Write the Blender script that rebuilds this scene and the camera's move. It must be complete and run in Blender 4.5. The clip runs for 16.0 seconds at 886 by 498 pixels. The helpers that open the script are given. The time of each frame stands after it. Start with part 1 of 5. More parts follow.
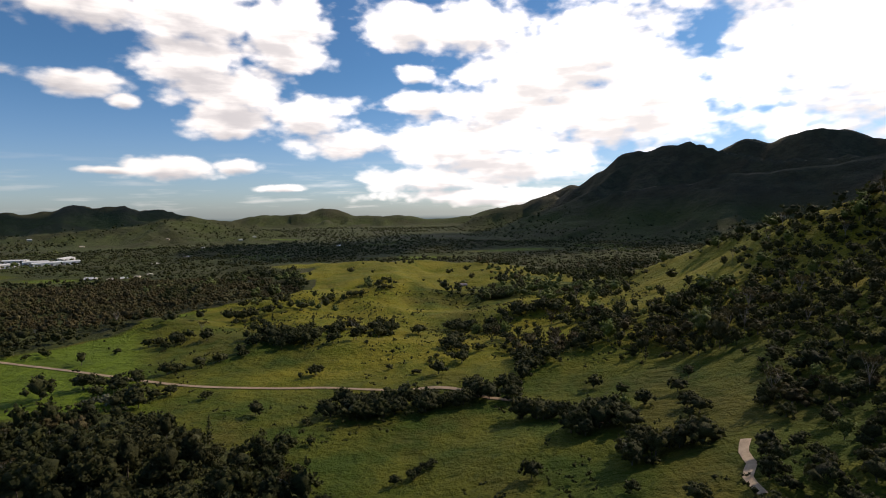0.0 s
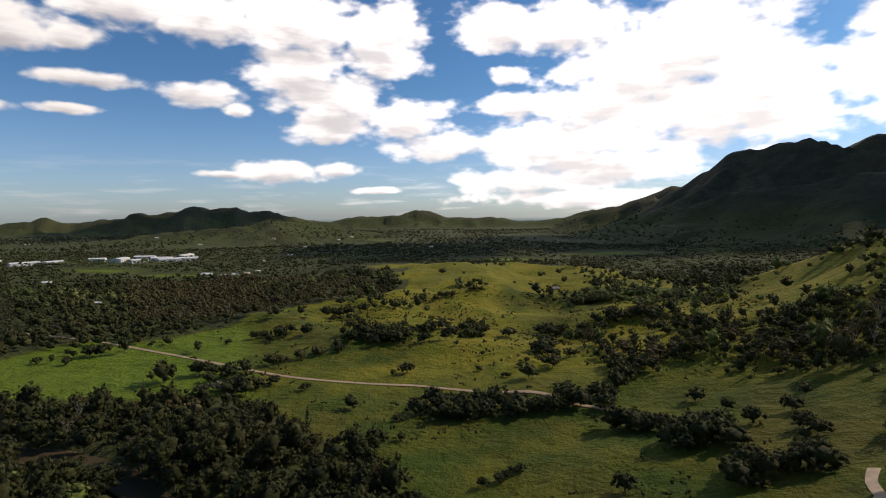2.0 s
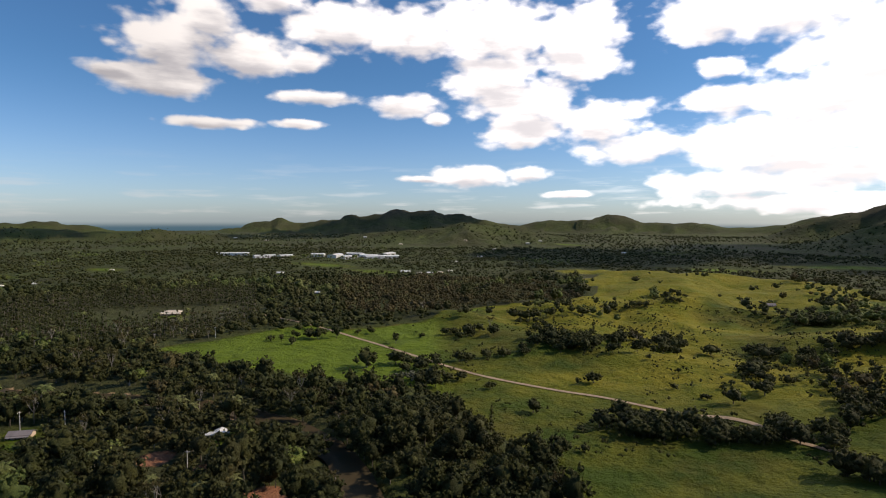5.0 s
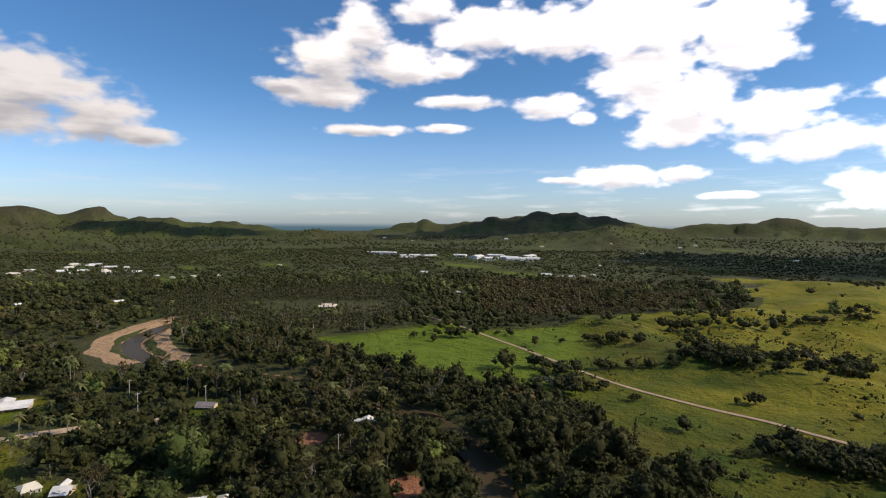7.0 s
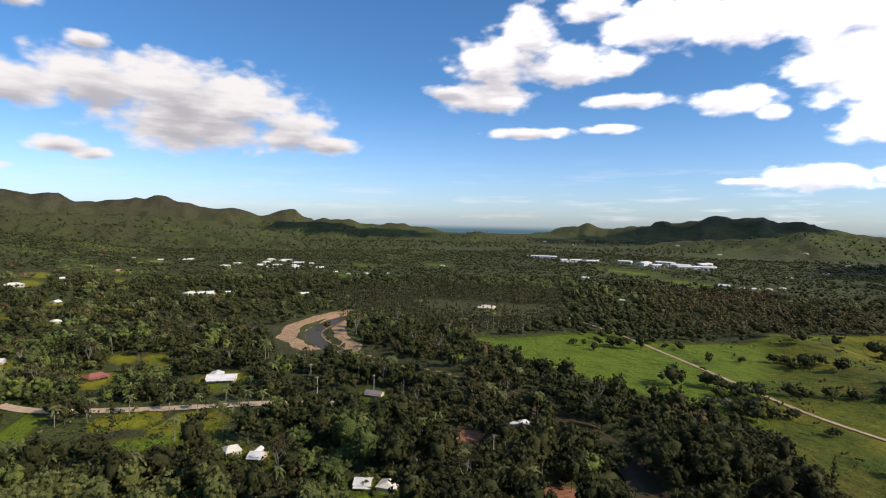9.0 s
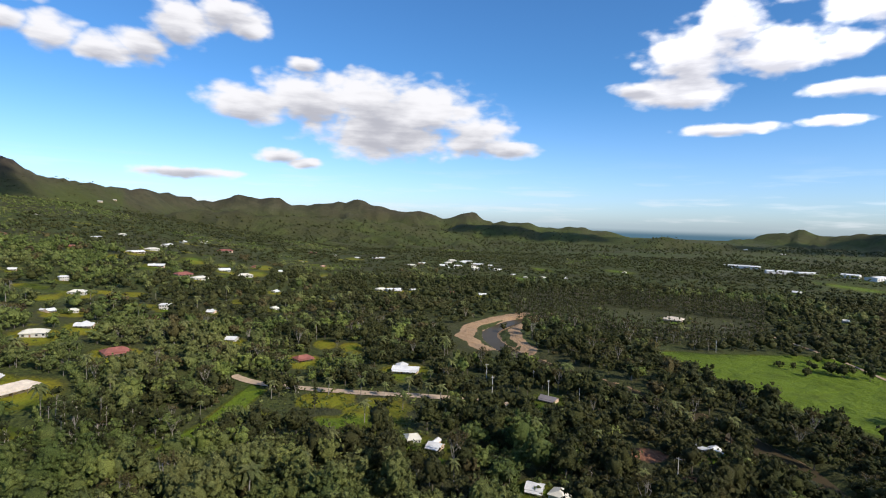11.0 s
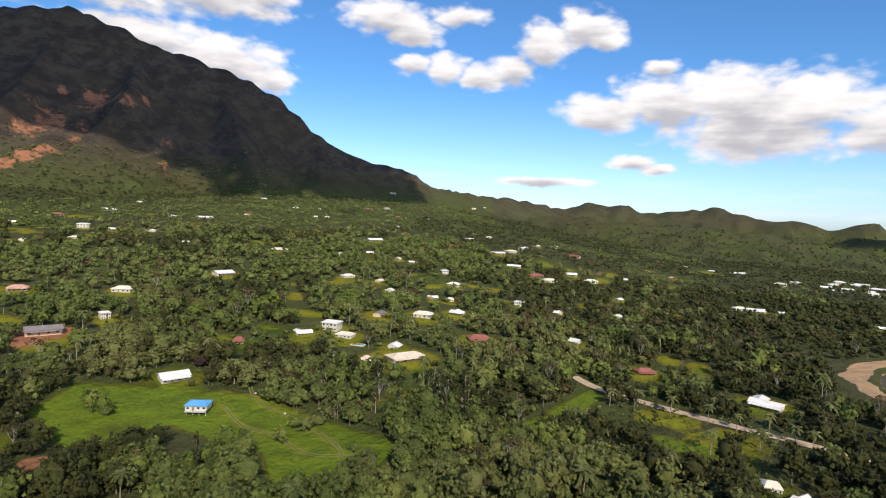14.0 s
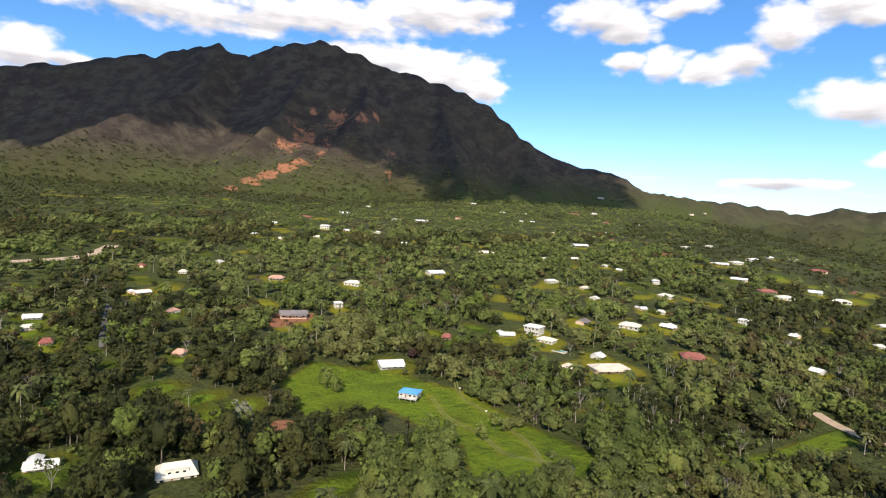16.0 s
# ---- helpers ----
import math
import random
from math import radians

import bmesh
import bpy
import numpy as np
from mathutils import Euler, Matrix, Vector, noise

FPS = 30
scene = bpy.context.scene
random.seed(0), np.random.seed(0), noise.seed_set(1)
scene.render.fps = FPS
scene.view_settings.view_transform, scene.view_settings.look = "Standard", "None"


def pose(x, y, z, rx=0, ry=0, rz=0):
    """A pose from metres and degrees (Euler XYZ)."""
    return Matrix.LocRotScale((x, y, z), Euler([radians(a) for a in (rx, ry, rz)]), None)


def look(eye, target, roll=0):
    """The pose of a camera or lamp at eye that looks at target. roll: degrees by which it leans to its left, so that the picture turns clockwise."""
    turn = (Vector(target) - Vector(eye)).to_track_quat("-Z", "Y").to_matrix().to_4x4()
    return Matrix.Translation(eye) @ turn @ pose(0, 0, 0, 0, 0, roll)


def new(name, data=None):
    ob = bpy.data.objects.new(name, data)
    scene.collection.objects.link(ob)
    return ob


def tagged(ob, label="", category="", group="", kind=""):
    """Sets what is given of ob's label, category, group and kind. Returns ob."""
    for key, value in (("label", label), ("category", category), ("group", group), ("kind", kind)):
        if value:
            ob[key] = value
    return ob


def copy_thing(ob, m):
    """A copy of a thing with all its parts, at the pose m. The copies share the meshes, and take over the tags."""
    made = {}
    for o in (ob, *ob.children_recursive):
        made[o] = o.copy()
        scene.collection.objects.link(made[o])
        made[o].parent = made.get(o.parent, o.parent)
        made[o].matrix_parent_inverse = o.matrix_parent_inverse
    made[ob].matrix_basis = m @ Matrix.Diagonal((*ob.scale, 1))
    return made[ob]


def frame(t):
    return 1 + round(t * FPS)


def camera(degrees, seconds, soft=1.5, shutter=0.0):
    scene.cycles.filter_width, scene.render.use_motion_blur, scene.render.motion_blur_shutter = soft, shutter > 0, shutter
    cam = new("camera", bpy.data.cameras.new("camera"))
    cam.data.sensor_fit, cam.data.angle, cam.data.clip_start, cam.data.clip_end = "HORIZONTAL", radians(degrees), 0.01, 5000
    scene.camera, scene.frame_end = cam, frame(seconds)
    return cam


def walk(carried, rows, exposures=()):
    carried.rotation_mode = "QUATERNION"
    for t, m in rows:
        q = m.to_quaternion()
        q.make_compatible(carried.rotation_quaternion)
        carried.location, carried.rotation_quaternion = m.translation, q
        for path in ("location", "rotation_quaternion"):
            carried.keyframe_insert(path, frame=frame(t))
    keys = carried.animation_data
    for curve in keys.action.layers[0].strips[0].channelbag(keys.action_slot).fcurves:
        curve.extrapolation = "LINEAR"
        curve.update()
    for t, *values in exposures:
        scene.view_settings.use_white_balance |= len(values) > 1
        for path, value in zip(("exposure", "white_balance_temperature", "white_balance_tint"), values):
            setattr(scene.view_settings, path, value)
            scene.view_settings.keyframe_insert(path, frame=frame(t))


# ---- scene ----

# ============ camera: a hovering drone that turns on the spot ============
EYE = 95.0
cam = camera(77.16, 16.0, soft=1.05)
ROWS = [
    (0.0, 0.00, -3.80, 0.80), (0.5, 2.02, -3.73, 0.76), (1.0, 4.27, -3.65, 0.71), (1.5, 6.82, -3.58, 0.69),
    (2.0, 9.43, -3.50, 0.58), (2.5, 12.31, -3.43, 0.55), (3.0, 15.47, -3.36, 0.29), (3.5, 18.65, -3.27, 0.16),
    (4.0, 21.94, -3.20, 0.07), (6.5, 39.49, -2.94, -0.50), (7.0, 43.24, -2.94, -0.55), (7.5, 47.20, -2.88, -0.66),
    (8.0, 51.37, -2.86, -0.82), (10.5, 72.99, -2.88, -1.57), (11.0, 77.93, -2.93, -1.68), (11.5, 83.05, -2.99, -1.88),
    (12.0, 88.45, -3.05, -1.97), (12.5, 94.09, -3.14, -2.08), (13.0, 100.14, -3.27, -2.33), (13.5, 106.21, -3.39, -2.41),
    (14.0, 112.70, -3.50, -2.67), (14.5, 119.48, -3.68, -2.82), (15.0, 126.68, -3.86, -2.99), (15.5, 131.79, -3.98, -3.04),
    (16.0, 133.65, -4.04, -3.06),
]
EXPOSURES = [(0.0, -0.72, 7100, 16), (4.0, -0.57, 7050, 16), (8.0, -0.23, 6850, 16), (11.0, -0.08, 6350, 13), (12.0, -0.08, 6250, 12), (13.0, -0.06, 6450, 13), (14.0, 0.01, 6700, 14), (16.0, 0.27, 6750, 14)]
walk(cam, [(t, pose(0, 0, EYE, 90 + pitch, roll, yaw)) for t, yaw, pitch, roll in ROWS], EXPOSURES)

# ============ sky and sun ============
SUN_AZ, SUN_EL = 55.0, 36.0          # degrees clockwise from +y, and above the horizon
SUN_DIR = Vector((math.sin(radians(SUN_AZ)) * math.cos(radians(SUN_EL)), math.cos(radians(SUN_AZ)) * math.cos(radians(SUN_EL)), math.sin(radians(SUN_EL))))
sun_data = bpy.data.lights.new("sun", "SUN")
sun_data.energy, sun_data.angle, sun_data.color = 4.6, radians(0.6), (1.0, 0.90, 0.74)
sun = new("sun", sun_data)
sun.matrix_world = look(SUN_DIR * 1000, (0, 0, 0))

# cumulus: bearing, elevation, half width and half height in degrees
CLOUDS_SUNWARD = [
    (-10.5, 13.2, 10.9, 3.5), (-19.8, 11.5, 6.8, 5.6), (-3.3, 6.9, 14.7, 3.6), (2.7, 13.7, 2.3, 1.1), (39.7, 18.3, 5.6, 2.2), (32.2, 17.9, 8.2, 2.9), (23.5, 18.2, 9.8, 3.6), (15.6, 17.8, 6.5, 3.0), (3.2, 18.1, 6.2, 2.8),
    (-2.1, 17.9, 9.3, 2.9), (-14.0, 15.5, 12.2, 4.8), (-17.1, 9.6, 14.5, 4.3), (-5.8, 10.9, 8.4, 2.9), (1.5, 11.0, 5.7, 1.5), (8.8, 6.9, 6.9, 1.8), (-7.3, 4.8, 11.4, 2.1), (0.4, 3.3, 10.4, 1.6), (-3.3, 1.6, 12.0, 1.1),
    (23.6, 14.1, 6.6, 3.1), (20.2, 11.5, 8.0, 3.8), (20.8, 9.0, 5.6, 2.5), (15.6, 15.3, 5.4, 2.5), (13.3, 9.6, 5.6, 2.5), (0.0, 32.0, 60.0, 9.0), (-40.0, 14.0, 18.0, 12.0), (-30.0, 24.0, 26.0, 8.0),
]
CLOUDS_SEAWARD = [
    (51.3, 18.3, 3.5, 2.9), (54.1, 15.7, 6.3, 3.1), (47.8, 15.2, 6.6, 2.4), (42.7, 15.2, 3.0, 1.5), (55.2, 12.5, 6.2, 1.9), (59.2, 12.9, 3.0, 0.9), (51.7, 9.0, 4.7, 0.7), (43.1, 9.3, 2.6, 0.6), (41.5, 11.9, 5.5, 0.9),
    (32.9, 11.4, 5.2, 1.3), (29.3, 10.1, 1.6, 0.9), (26.2, 4.4, 6.1, 1.3), (30.6, 4.1, 4.1, 0.5), (20.3, 4.6, 3.1, 0.9), (15.8, 2.5, 3.3, 0.5), (38.9, 18.6, 6.2, 2.7), (45.1, 20.5, 4.6, 1.7),
]
CLOUDS_INLAND = [
    (97.1, 10.6, 5.5, 2.1), (91.4, 11.7, 6.8, 3.0), (85.1, 11.6, 7.1, 3.7), (80.5, 10.6, 7.7, 3.6), (83.8, 8.4, 9.5, 2.7), (74.8, 8.7, 5.5, 2.5), (71.5, 7.4, 3.3, 1.1), (92.1, 14.6, 2.1, 0.9), (116.3, 14.7, 2.8, 1.2),
    (113.1, 14.2, 3.4, 1.8), (109.7, 13.8, 3.8, 1.5), (106.1, 14.6, 3.1, 1.7), (103.3, 16.9, 3.4, 2.5), (99.5, 18.5, 3.4, 2.1), (97.5, 17.4, 2.4, 1.4), (116.8, 17.3, 3.9, 1.2), (94.1, 5.9, 2.9, 0.8), (91.8, 5.3, 2.2, 0.7),
    (103.3, 3.8, 5.5, 0.8),
]
CLOUDS_SUMMIT = [
    (160.1, 16.7, 16.4, 2.2), (147.1, 17.6, 14.0, 2.2), (135.5, 19.1, 8.6, 2.6), (131.0, 19.5, 4.0, 1.5), (142.0, 14.3, 7.7, 2.1), (134.6, 13.5, 7.2, 2.5), (130.0, 12.1, 3.2, 1.4), (170.7, 11.0, 3.3, 2.3), (167.7, 10.8, 2.8, 0.9),
    (119.3, 18.8, 5.0, 2.0), (116.6, 17.8, 3.7, 1.4), (111.8, 19.3, 3.6, 1.2), (102.9, 3.9, 5.7, 0.7), (170.0, 20.0, 12.0, 4.0), (130.0, 34.0, 40.0, 8.0),
]


class Nodes:
    """Short hand for building a node tree."""

    def __init__(self, tree):
        self.tree = tree
        tree.nodes.clear()

    def add(self, kind, **values):
        node = self.tree.nodes.new(kind)
        for key, value in values.items():
            setattr(node, key, value)
        return node

    def link(self, a, b):
        self.tree.links.new(a, b)

    def put(self, socket, value):
        if isinstance(value, bpy.types.NodeSocket):
            self.link(value, socket)
        else:
            socket.default_value = value

    def math(self, op, a, b=0.0, c=0.0, clamp=False):
        node = self.add("ShaderNodeMath", operation=op, use_clamp=clamp)
        for socket, value in zip(node.inputs, (a, b, c)):
            self.put(socket, value)
        return node.outputs[0]

    def vec(self, op, a, b=(0, 0, 0)):
        node = self.add("ShaderNodeVectorMath", operation=op)
        self.put(node.inputs[0], a)
        self.put(node.inputs[1], b)
        return node.outputs["Value"] if op in ("LENGTH", "DOT_PRODUCT") else node.outputs[0]

    def step(self, value, low, high, out_low=0.0, out_high=1.0):
        node = self.add("ShaderNodeMapRange", interpolation_type="SMOOTHSTEP")
        for socket, v in zip(node.inputs, (value, low, high, out_low, out_high)):
            self.put(socket, v)
        return node.outputs[0]

    def mix(self, factor, a, b, blend="MIX"):
        node = self.add("ShaderNodeMix", data_type="RGBA", blend_type=blend)
        self.put(node.inputs[0], factor)
        self.put(node.inputs[6], a if isinstance(a, bpy.types.NodeSocket) else (*a, 1))
        self.put(node.inputs[7], b if isinstance(b, bpy.types.NodeSocket) else (*b, 1))
        return node.outputs[2]

    def noise(self, vector, scale, detail=4.0, rough=0.55):
        node = self.add("ShaderNodeTexNoise")
        if vector is not None:
            self.link(vector, node.inputs["Vector"])
        node.inputs["Scale"].default_value, node.inputs["Detail"].default_value, node.inputs["Roughness"].default_value = scale, detail, rough
        return node.outputs["Fac"]


def build_sky():
    world = bpy.data.worlds.new("sky")
    world.use_nodes = True
    scene.world = world
    n = Nodes(world.node_tree)
    direction = n.add("ShaderNodeTexCoord").outputs["Generated"]
    split = n.add("ShaderNodeSeparateXYZ")
    n.link(direction, split.inputs[0])
    x, y, z = split.outputs
    bearing = n.math("MULTIPLY", n.math("ARCTAN2", n.math("MULTIPLY", x, -1.0), y), 57.2958)
    height = n.math("MULTIPLY", n.math("ARCSINE", z), 57.2958)
    join = n.add("ShaderNodeCombineXYZ")
    n.link(bearing, join.inputs[0])
    n.link(height, join.inputs[1])
    flat = join.outputs[0]
    sky = n.add("ShaderNodeTexSky", sky_type="NISHITA", sun_disc=False, sun_elevation=radians(SUN_EL), sun_rotation=radians(SUN_AZ))
    sky.altitude, sky.air_density, sky.dust_density, sky.ozone_density = 100, 1.0, 0.6, 2.0
    body = shade = None
    for a, e, w, h in CLOUDS_SUNWARD + CLOUDS_SEAWARD + CLOUDS_INLAND + CLOUDS_SUMMIT:
        lobe = n.add("ShaderNodeVectorMath", operation="MULTIPLY_ADD")
        n.link(flat, lobe.inputs[0])
        lobe.inputs[1].default_value, lobe.inputs[2].default_value = (1 / w, 1 / h, 0), (-a / w, -e / h, 0)
        d = n.vec("LENGTH", lobe.outputs[0])
        low = n.vec("LENGTH", n.vec("ADD", lobe.outputs[0], (0, 0.6, 0)))
        body = d if body is None else n.math("MINIMUM", body, d)
        shade = low if shade is None else n.math("MINIMUM", shade, low)
    body, shade = n.math("SUBTRACT", 1.0, body), n.math("SUBTRACT", 1.0, shade)
    stretched = n.vec("MULTIPLY", flat, (0.75, 1.35, 1.0))
    big = n.noise(stretched, 0.20, 4.0, 0.5)
    fine = n.noise(stretched, 0.9, 5.0, 0.5)
    heaps = n.add("ShaderNodeTexVoronoi", feature="SMOOTH_F1")
    heaps.inputs["Scale"].default_value, heaps.inputs["Detail"].default_value, heaps.inputs["Smoothness"].default_value = 0.42, 2.0, 0.35
    n.link(stretched, heaps.inputs["Vector"])
    billow = n.math("SUBTRACT", 0.5, heaps.outputs["Distance"])
    rag = n.math("ADD", n.math("MULTIPLY", n.math("SUBTRACT", big, 0.5), 0.8), n.math("MULTIPLY", n.math("SUBTRACT", fine, 0.5), 0.55))
    rag = n.math("ADD", n.math("ADD", rag, 0.10), n.math("MULTIPLY", billow, 0.50))
    rag = n.math("MULTIPLY", rag, n.step(body, -0.75, 0.15))
    cover = n.step(n.math("ADD", body, rag), -0.10, 0.44)
    streak = n.noise(n.vec("MULTIPLY", flat, (0.35, 1.5, 1.0)), 0.55, 5.0, 0.55)
    under = n.step(n.math("ADD", shade, n.math("SUBTRACT", n.math("MULTIPLY", n.math("SUBTRACT", streak, 0.5), 1.4), n.math("MULTIPLY", billow, 0.28))), 0.16, 1.12)
    # thin veil above the horizon
    band = n.step(n.noise(n.vec("MULTIPLY", flat, (0.25, 2.2, 1.0)), 0.5, 4.0), 0.5, 0.72)
    veil = n.math("MULTIPLY", n.math("MULTIPLY", n.step(height, 7.0, 1.0), 0.30), band)
    cover = n.math("MAXIMUM", cover, veil)
    # clouds nearer the sun glow brighter
    toward = n.math("MULTIPLY", n.math("ADD", n.vec("DOT_PRODUCT", direction, tuple(SUN_DIR)), 1.0), 0.5)
    glow = n.step(toward, 0.3, 1.0, 1.02, 3.5)
    # bases against the sun are greyer
    deep = n.mix(n.step(toward, 0.45, 0.92), (0.53, 0.54, 0.585), (0.43, 0.435, 0.45))
    cloud = n.mix(under, (1.0, 1.0, 1.0), deep)
    cloud = n.vec("SCALE", cloud)
    cloud.node.inputs["Scale"].default_value = 1.0
    n.link(glow, cloud.node.inputs["Scale"])
    tint = n.mix(n.step(height, 0.0, 15.0), (0.113, 0.146, 0.204), (0.060, 0.114, 0.160))
    clear = n.vec("MULTIPLY", sky.outputs[0], tint)
    # below the horizon the sea and haze go on
    clear = n.mix(n.step(height, -0.2, -0.9), clear, (0.10, 0.20, 0.27))
    total = n.mix(n.math("MULTIPLY", cover, n.step(height, -0.2, 0.6)), clear, cloud)
    back = n.add("ShaderNodeBackground")
    n.link(total, back.inputs[0])
    back.inputs[1].default_value = 1.0
    n.link(back.outputs[0], n.add("ShaderNodeOutputWorld").inputs[0])


build_sky()

# ============ materials ============


def material(name, paint, rough=0.9, metal=0.0, scale=1.0, variation=0.25, bump=0.0, through_light=0.0):
    """A matt surface whose paint varies at two scales, with fine relief."""
    m = bpy.data.materials.new(name)
    m.use_nodes = True
    n = Nodes(m.node_tree)
    place = n.add("ShaderNodeNewGeometry").outputs["Position"]
    coarse = n.noise(place, 0.35 * scale, 4)
    fine = n.noise(place, 3.1 * scale, 5)
    value = n.math("ADD", n.math("MULTIPLY", coarse, 0.6), n.math("MULTIPLY", fine, 0.4))
    tone = n.step(value, 0.3, 0.7, 1 - variation, 1 + variation)
    scaled = n.add("ShaderNodeVectorMath", operation="SCALE")
    scaled.inputs[0].default_value = paint
    n.link(tone, scaled.inputs["Scale"])
    shader = n.add("ShaderNodeBsdfPrincipled")
    n.link(scaled.outputs[0], shader.inputs["Base Color"])
    shader.inputs["Roughness"].default_value, shader.inputs["Metallic"].default_value = rough, metal
    if bump:
        b = n.add("ShaderNodeBump")
        b.inputs["Strength"].default_value, b.inputs["Distance"].default_value = bump, 0.1
        n.link(fine, b.inputs["Height"])
        n.link(b.outputs[0], shader.inputs["Normal"])
    n.link(shader.outputs[0], n.add("ShaderNodeOutputMaterial").inputs[0])
    return m


def foliage(name, dark, light, warm, rough=0.75):
    """Leaves: the green drifts from tree to tree and from clump to clump; dark gaps and lit tufts are put into the
    tone; some light passes through.
    """
    m = bpy.data.materials.new(name)
    m.use_nodes = True
    n = Nodes(m.node_tree)
    geometry = n.add("ShaderNodeNewGeometry")
    place = geometry.outputs["Position"]
    tree = n.step(n.noise(n.vec("MULTIPLY", place, (1, 1, 0.3)), 0.10, 2), 0.40, 0.60)
    leaf = geometry.outputs["Random Per Island"]
    stand = n.step(n.noise(place, 0.012, 3), 0.42, 0.66)
    paint = n.mix(tree, dark, light)
    paint = n.mix(n.math("MULTIPLY", stand, 0.55), paint, warm)
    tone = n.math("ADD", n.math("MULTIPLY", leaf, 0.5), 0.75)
    # This noise is also the relief: hollows painted as shaded, raised tufts as lit.
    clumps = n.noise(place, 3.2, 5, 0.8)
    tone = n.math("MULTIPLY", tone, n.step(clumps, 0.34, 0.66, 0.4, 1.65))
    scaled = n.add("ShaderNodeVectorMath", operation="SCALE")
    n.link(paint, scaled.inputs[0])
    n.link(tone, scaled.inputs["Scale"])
    shader = n.add("ShaderNodeBsdfPrincipled")
    shader.inputs["Roughness"].default_value = rough
    shader.inputs["Specular IOR Level"].default_value = 0.2
    n.link(scaled.outputs[0], shader.inputs["Base Color"])
    relief = n.add("ShaderNodeBump")
    relief.inputs["Strength"].default_value, relief.inputs["Distance"].default_value = 0.9, 0.7
    n.link(clumps, relief.inputs["Height"])
    n.link(relief.outputs[0], shader.inputs["Normal"])
    lucent = n.add("ShaderNodeBsdfTranslucent")
    n.link(scaled.outputs[0], lucent.inputs[0])
    both = n.add("ShaderNodeMixShader")
    both.inputs[0].default_value = 0.18
    n.link(shader.outputs[0], both.inputs[1])
    n.link(lucent.outputs[0], both.inputs[2])
    n.link(both.outputs[0], n.add("ShaderNodeOutputMaterial").inputs[0])
    return m


def ground_material():
    """Grass, forest floor, dry slope, red earth and sand, laid out by the land cover of the sheet."""
    m = bpy.data.materials.new("ground")
    m.use_nodes = True
    n = Nodes(m.node_tree)
    place = n.add("ShaderNodeNewGeometry").outputs["Position"]
    land = n.add("ShaderNodeVertexColor", layer_name="cover")
    split = n.add("ShaderNodeSeparateColor")
    n.link(land.outputs["Color"], split.inputs[0])
    grass, earth, dry = split.outputs
    sand = land.outputs["Alpha"]
    tuft = n.noise(place, 0.55, 6, 0.7)
    patch = n.noise(place, 0.035, 5)
    wide = n.noise(place, 0.006, 5)
    wood = n.mix(n.step(tuft, 0.35, 0.65), (0.034, 0.046, 0.013), (0.090, 0.108, 0.028))
    wood = n.mix(n.math("MULTIPLY", n.step(patch, 0.45, 0.7), 0.5), wood, (0.06, 0.065, 0.025))
    meadow = n.mix(n.step(patch, 0.35, 0.65), (0.044, 0.074, 0.006), (0.108, 0.112, 0.011))
    meadow = n.mix(n.math("MULTIPLY", n.step(tuft, 0.45, 0.75), 0.6), meadow, (0.034, 0.050, 0.005))
    rank = n.step(n.noise(place, 0.016, 5, 0.6), 0.50, 0.64)
    meadow = n.mix(n.math("MULTIPLY", rank, 0.38), meadow, (0.120, 0.088, 0.018))
    tufts = n.step(n.noise(place, 0.22, 4, 0.7), 0.54, 0.66)
    meadow = n.mix(n.math("MULTIPLY", tufts, 0.45), meadow, (0.030, 0.046, 0.006))
    lush = n.mix(n.step(tuft, 0.35, 0.7), (0.126, 0.180, 0.013), (0.088, 0.134, 0.010))
    meadow = n.mix(n.math("MULTIPLY", n.step(grass, 0.80, 0.95), n.step(patch, 0.2, 0.5)), meadow, lush)
    hay = n.mix(n.step(patch, 0.3, 0.7), (0.196, 0.192, 0.012), (0.275, 0.226, 0.018))
    meadow = n.mix(n.math("MULTIPLY", n.math("MULTIPLY", dry, n.step(tuft, 0.2, 0.6)), n.math("SUBTRACT", 1.0, n.math("MULTIPLY", tufts, 0.4))), meadow, hay)
    stand = n.noise(place, 0.0045, 8, 0.68)
    wood = n.mix(n.step(stand, 0.42, 0.6), wood, (0.058, 0.060, 0.023))
    # Brown heath, its colour pushed to purple-grey to carry the mountain's haze and shade.
    heath = n.mix(n.step(n.noise(place, 0.02, 8, 0.7), 0.4, 0.62), (0.040, 0.031, 0.027), (0.078, 0.064, 0.046))
    heath = n.mix(n.math("MULTIPLY", n.step(stand, 0.45, 0.65), 0.5), heath, (0.064, 0.050, 0.030))
    wood = n.mix(dry, wood, heath)
    paint = n.mix(n.step(n.math("ADD", grass, n.math("MULTIPLY", n.math("SUBTRACT", tuft, 0.5), 0.5)), 0.3, 0.65), wood, meadow)
    soil = n.mix(n.noise(place, 0.12, 6), (0.17, 0.062, 0.038), (0.44, 0.21, 0.11))
    paint = n.mix(n.step(n.math("ADD", earth, n.math("MULTIPLY", n.math("SUBTRACT", n.noise(n.vec("MULTIPLY", place, (1.0, 1.0, 0.35)), 0.028, 8, 0.78), 0.5), 2.0)), 0.42, 0.72), paint, soil)
    beach = n.mix(n.noise(place, 0.3, 5), (0.33, 0.20, 0.105), (0.50, 0.34, 0.20))
    paint = n.mix(n.step(n.math("ADD", sand, n.math("MULTIPLY", n.math("SUBTRACT", n.noise(place, 0.12, 5), 0.5), 0.7)), 0.4, 0.55), paint, beach)
    shader = n.add("ShaderNodeBsdfPrincipled")
    shader.inputs["Roughness"].default_value = 0.95
    shader.inputs["Specular IOR Level"].default_value = 0.15
    n.link(paint, shader.inputs["Base Color"])
    b = n.add("ShaderNodeBump")
    b.inputs["Strength"].default_value, b.inputs["Distance"].default_value = 0.8, 1.2
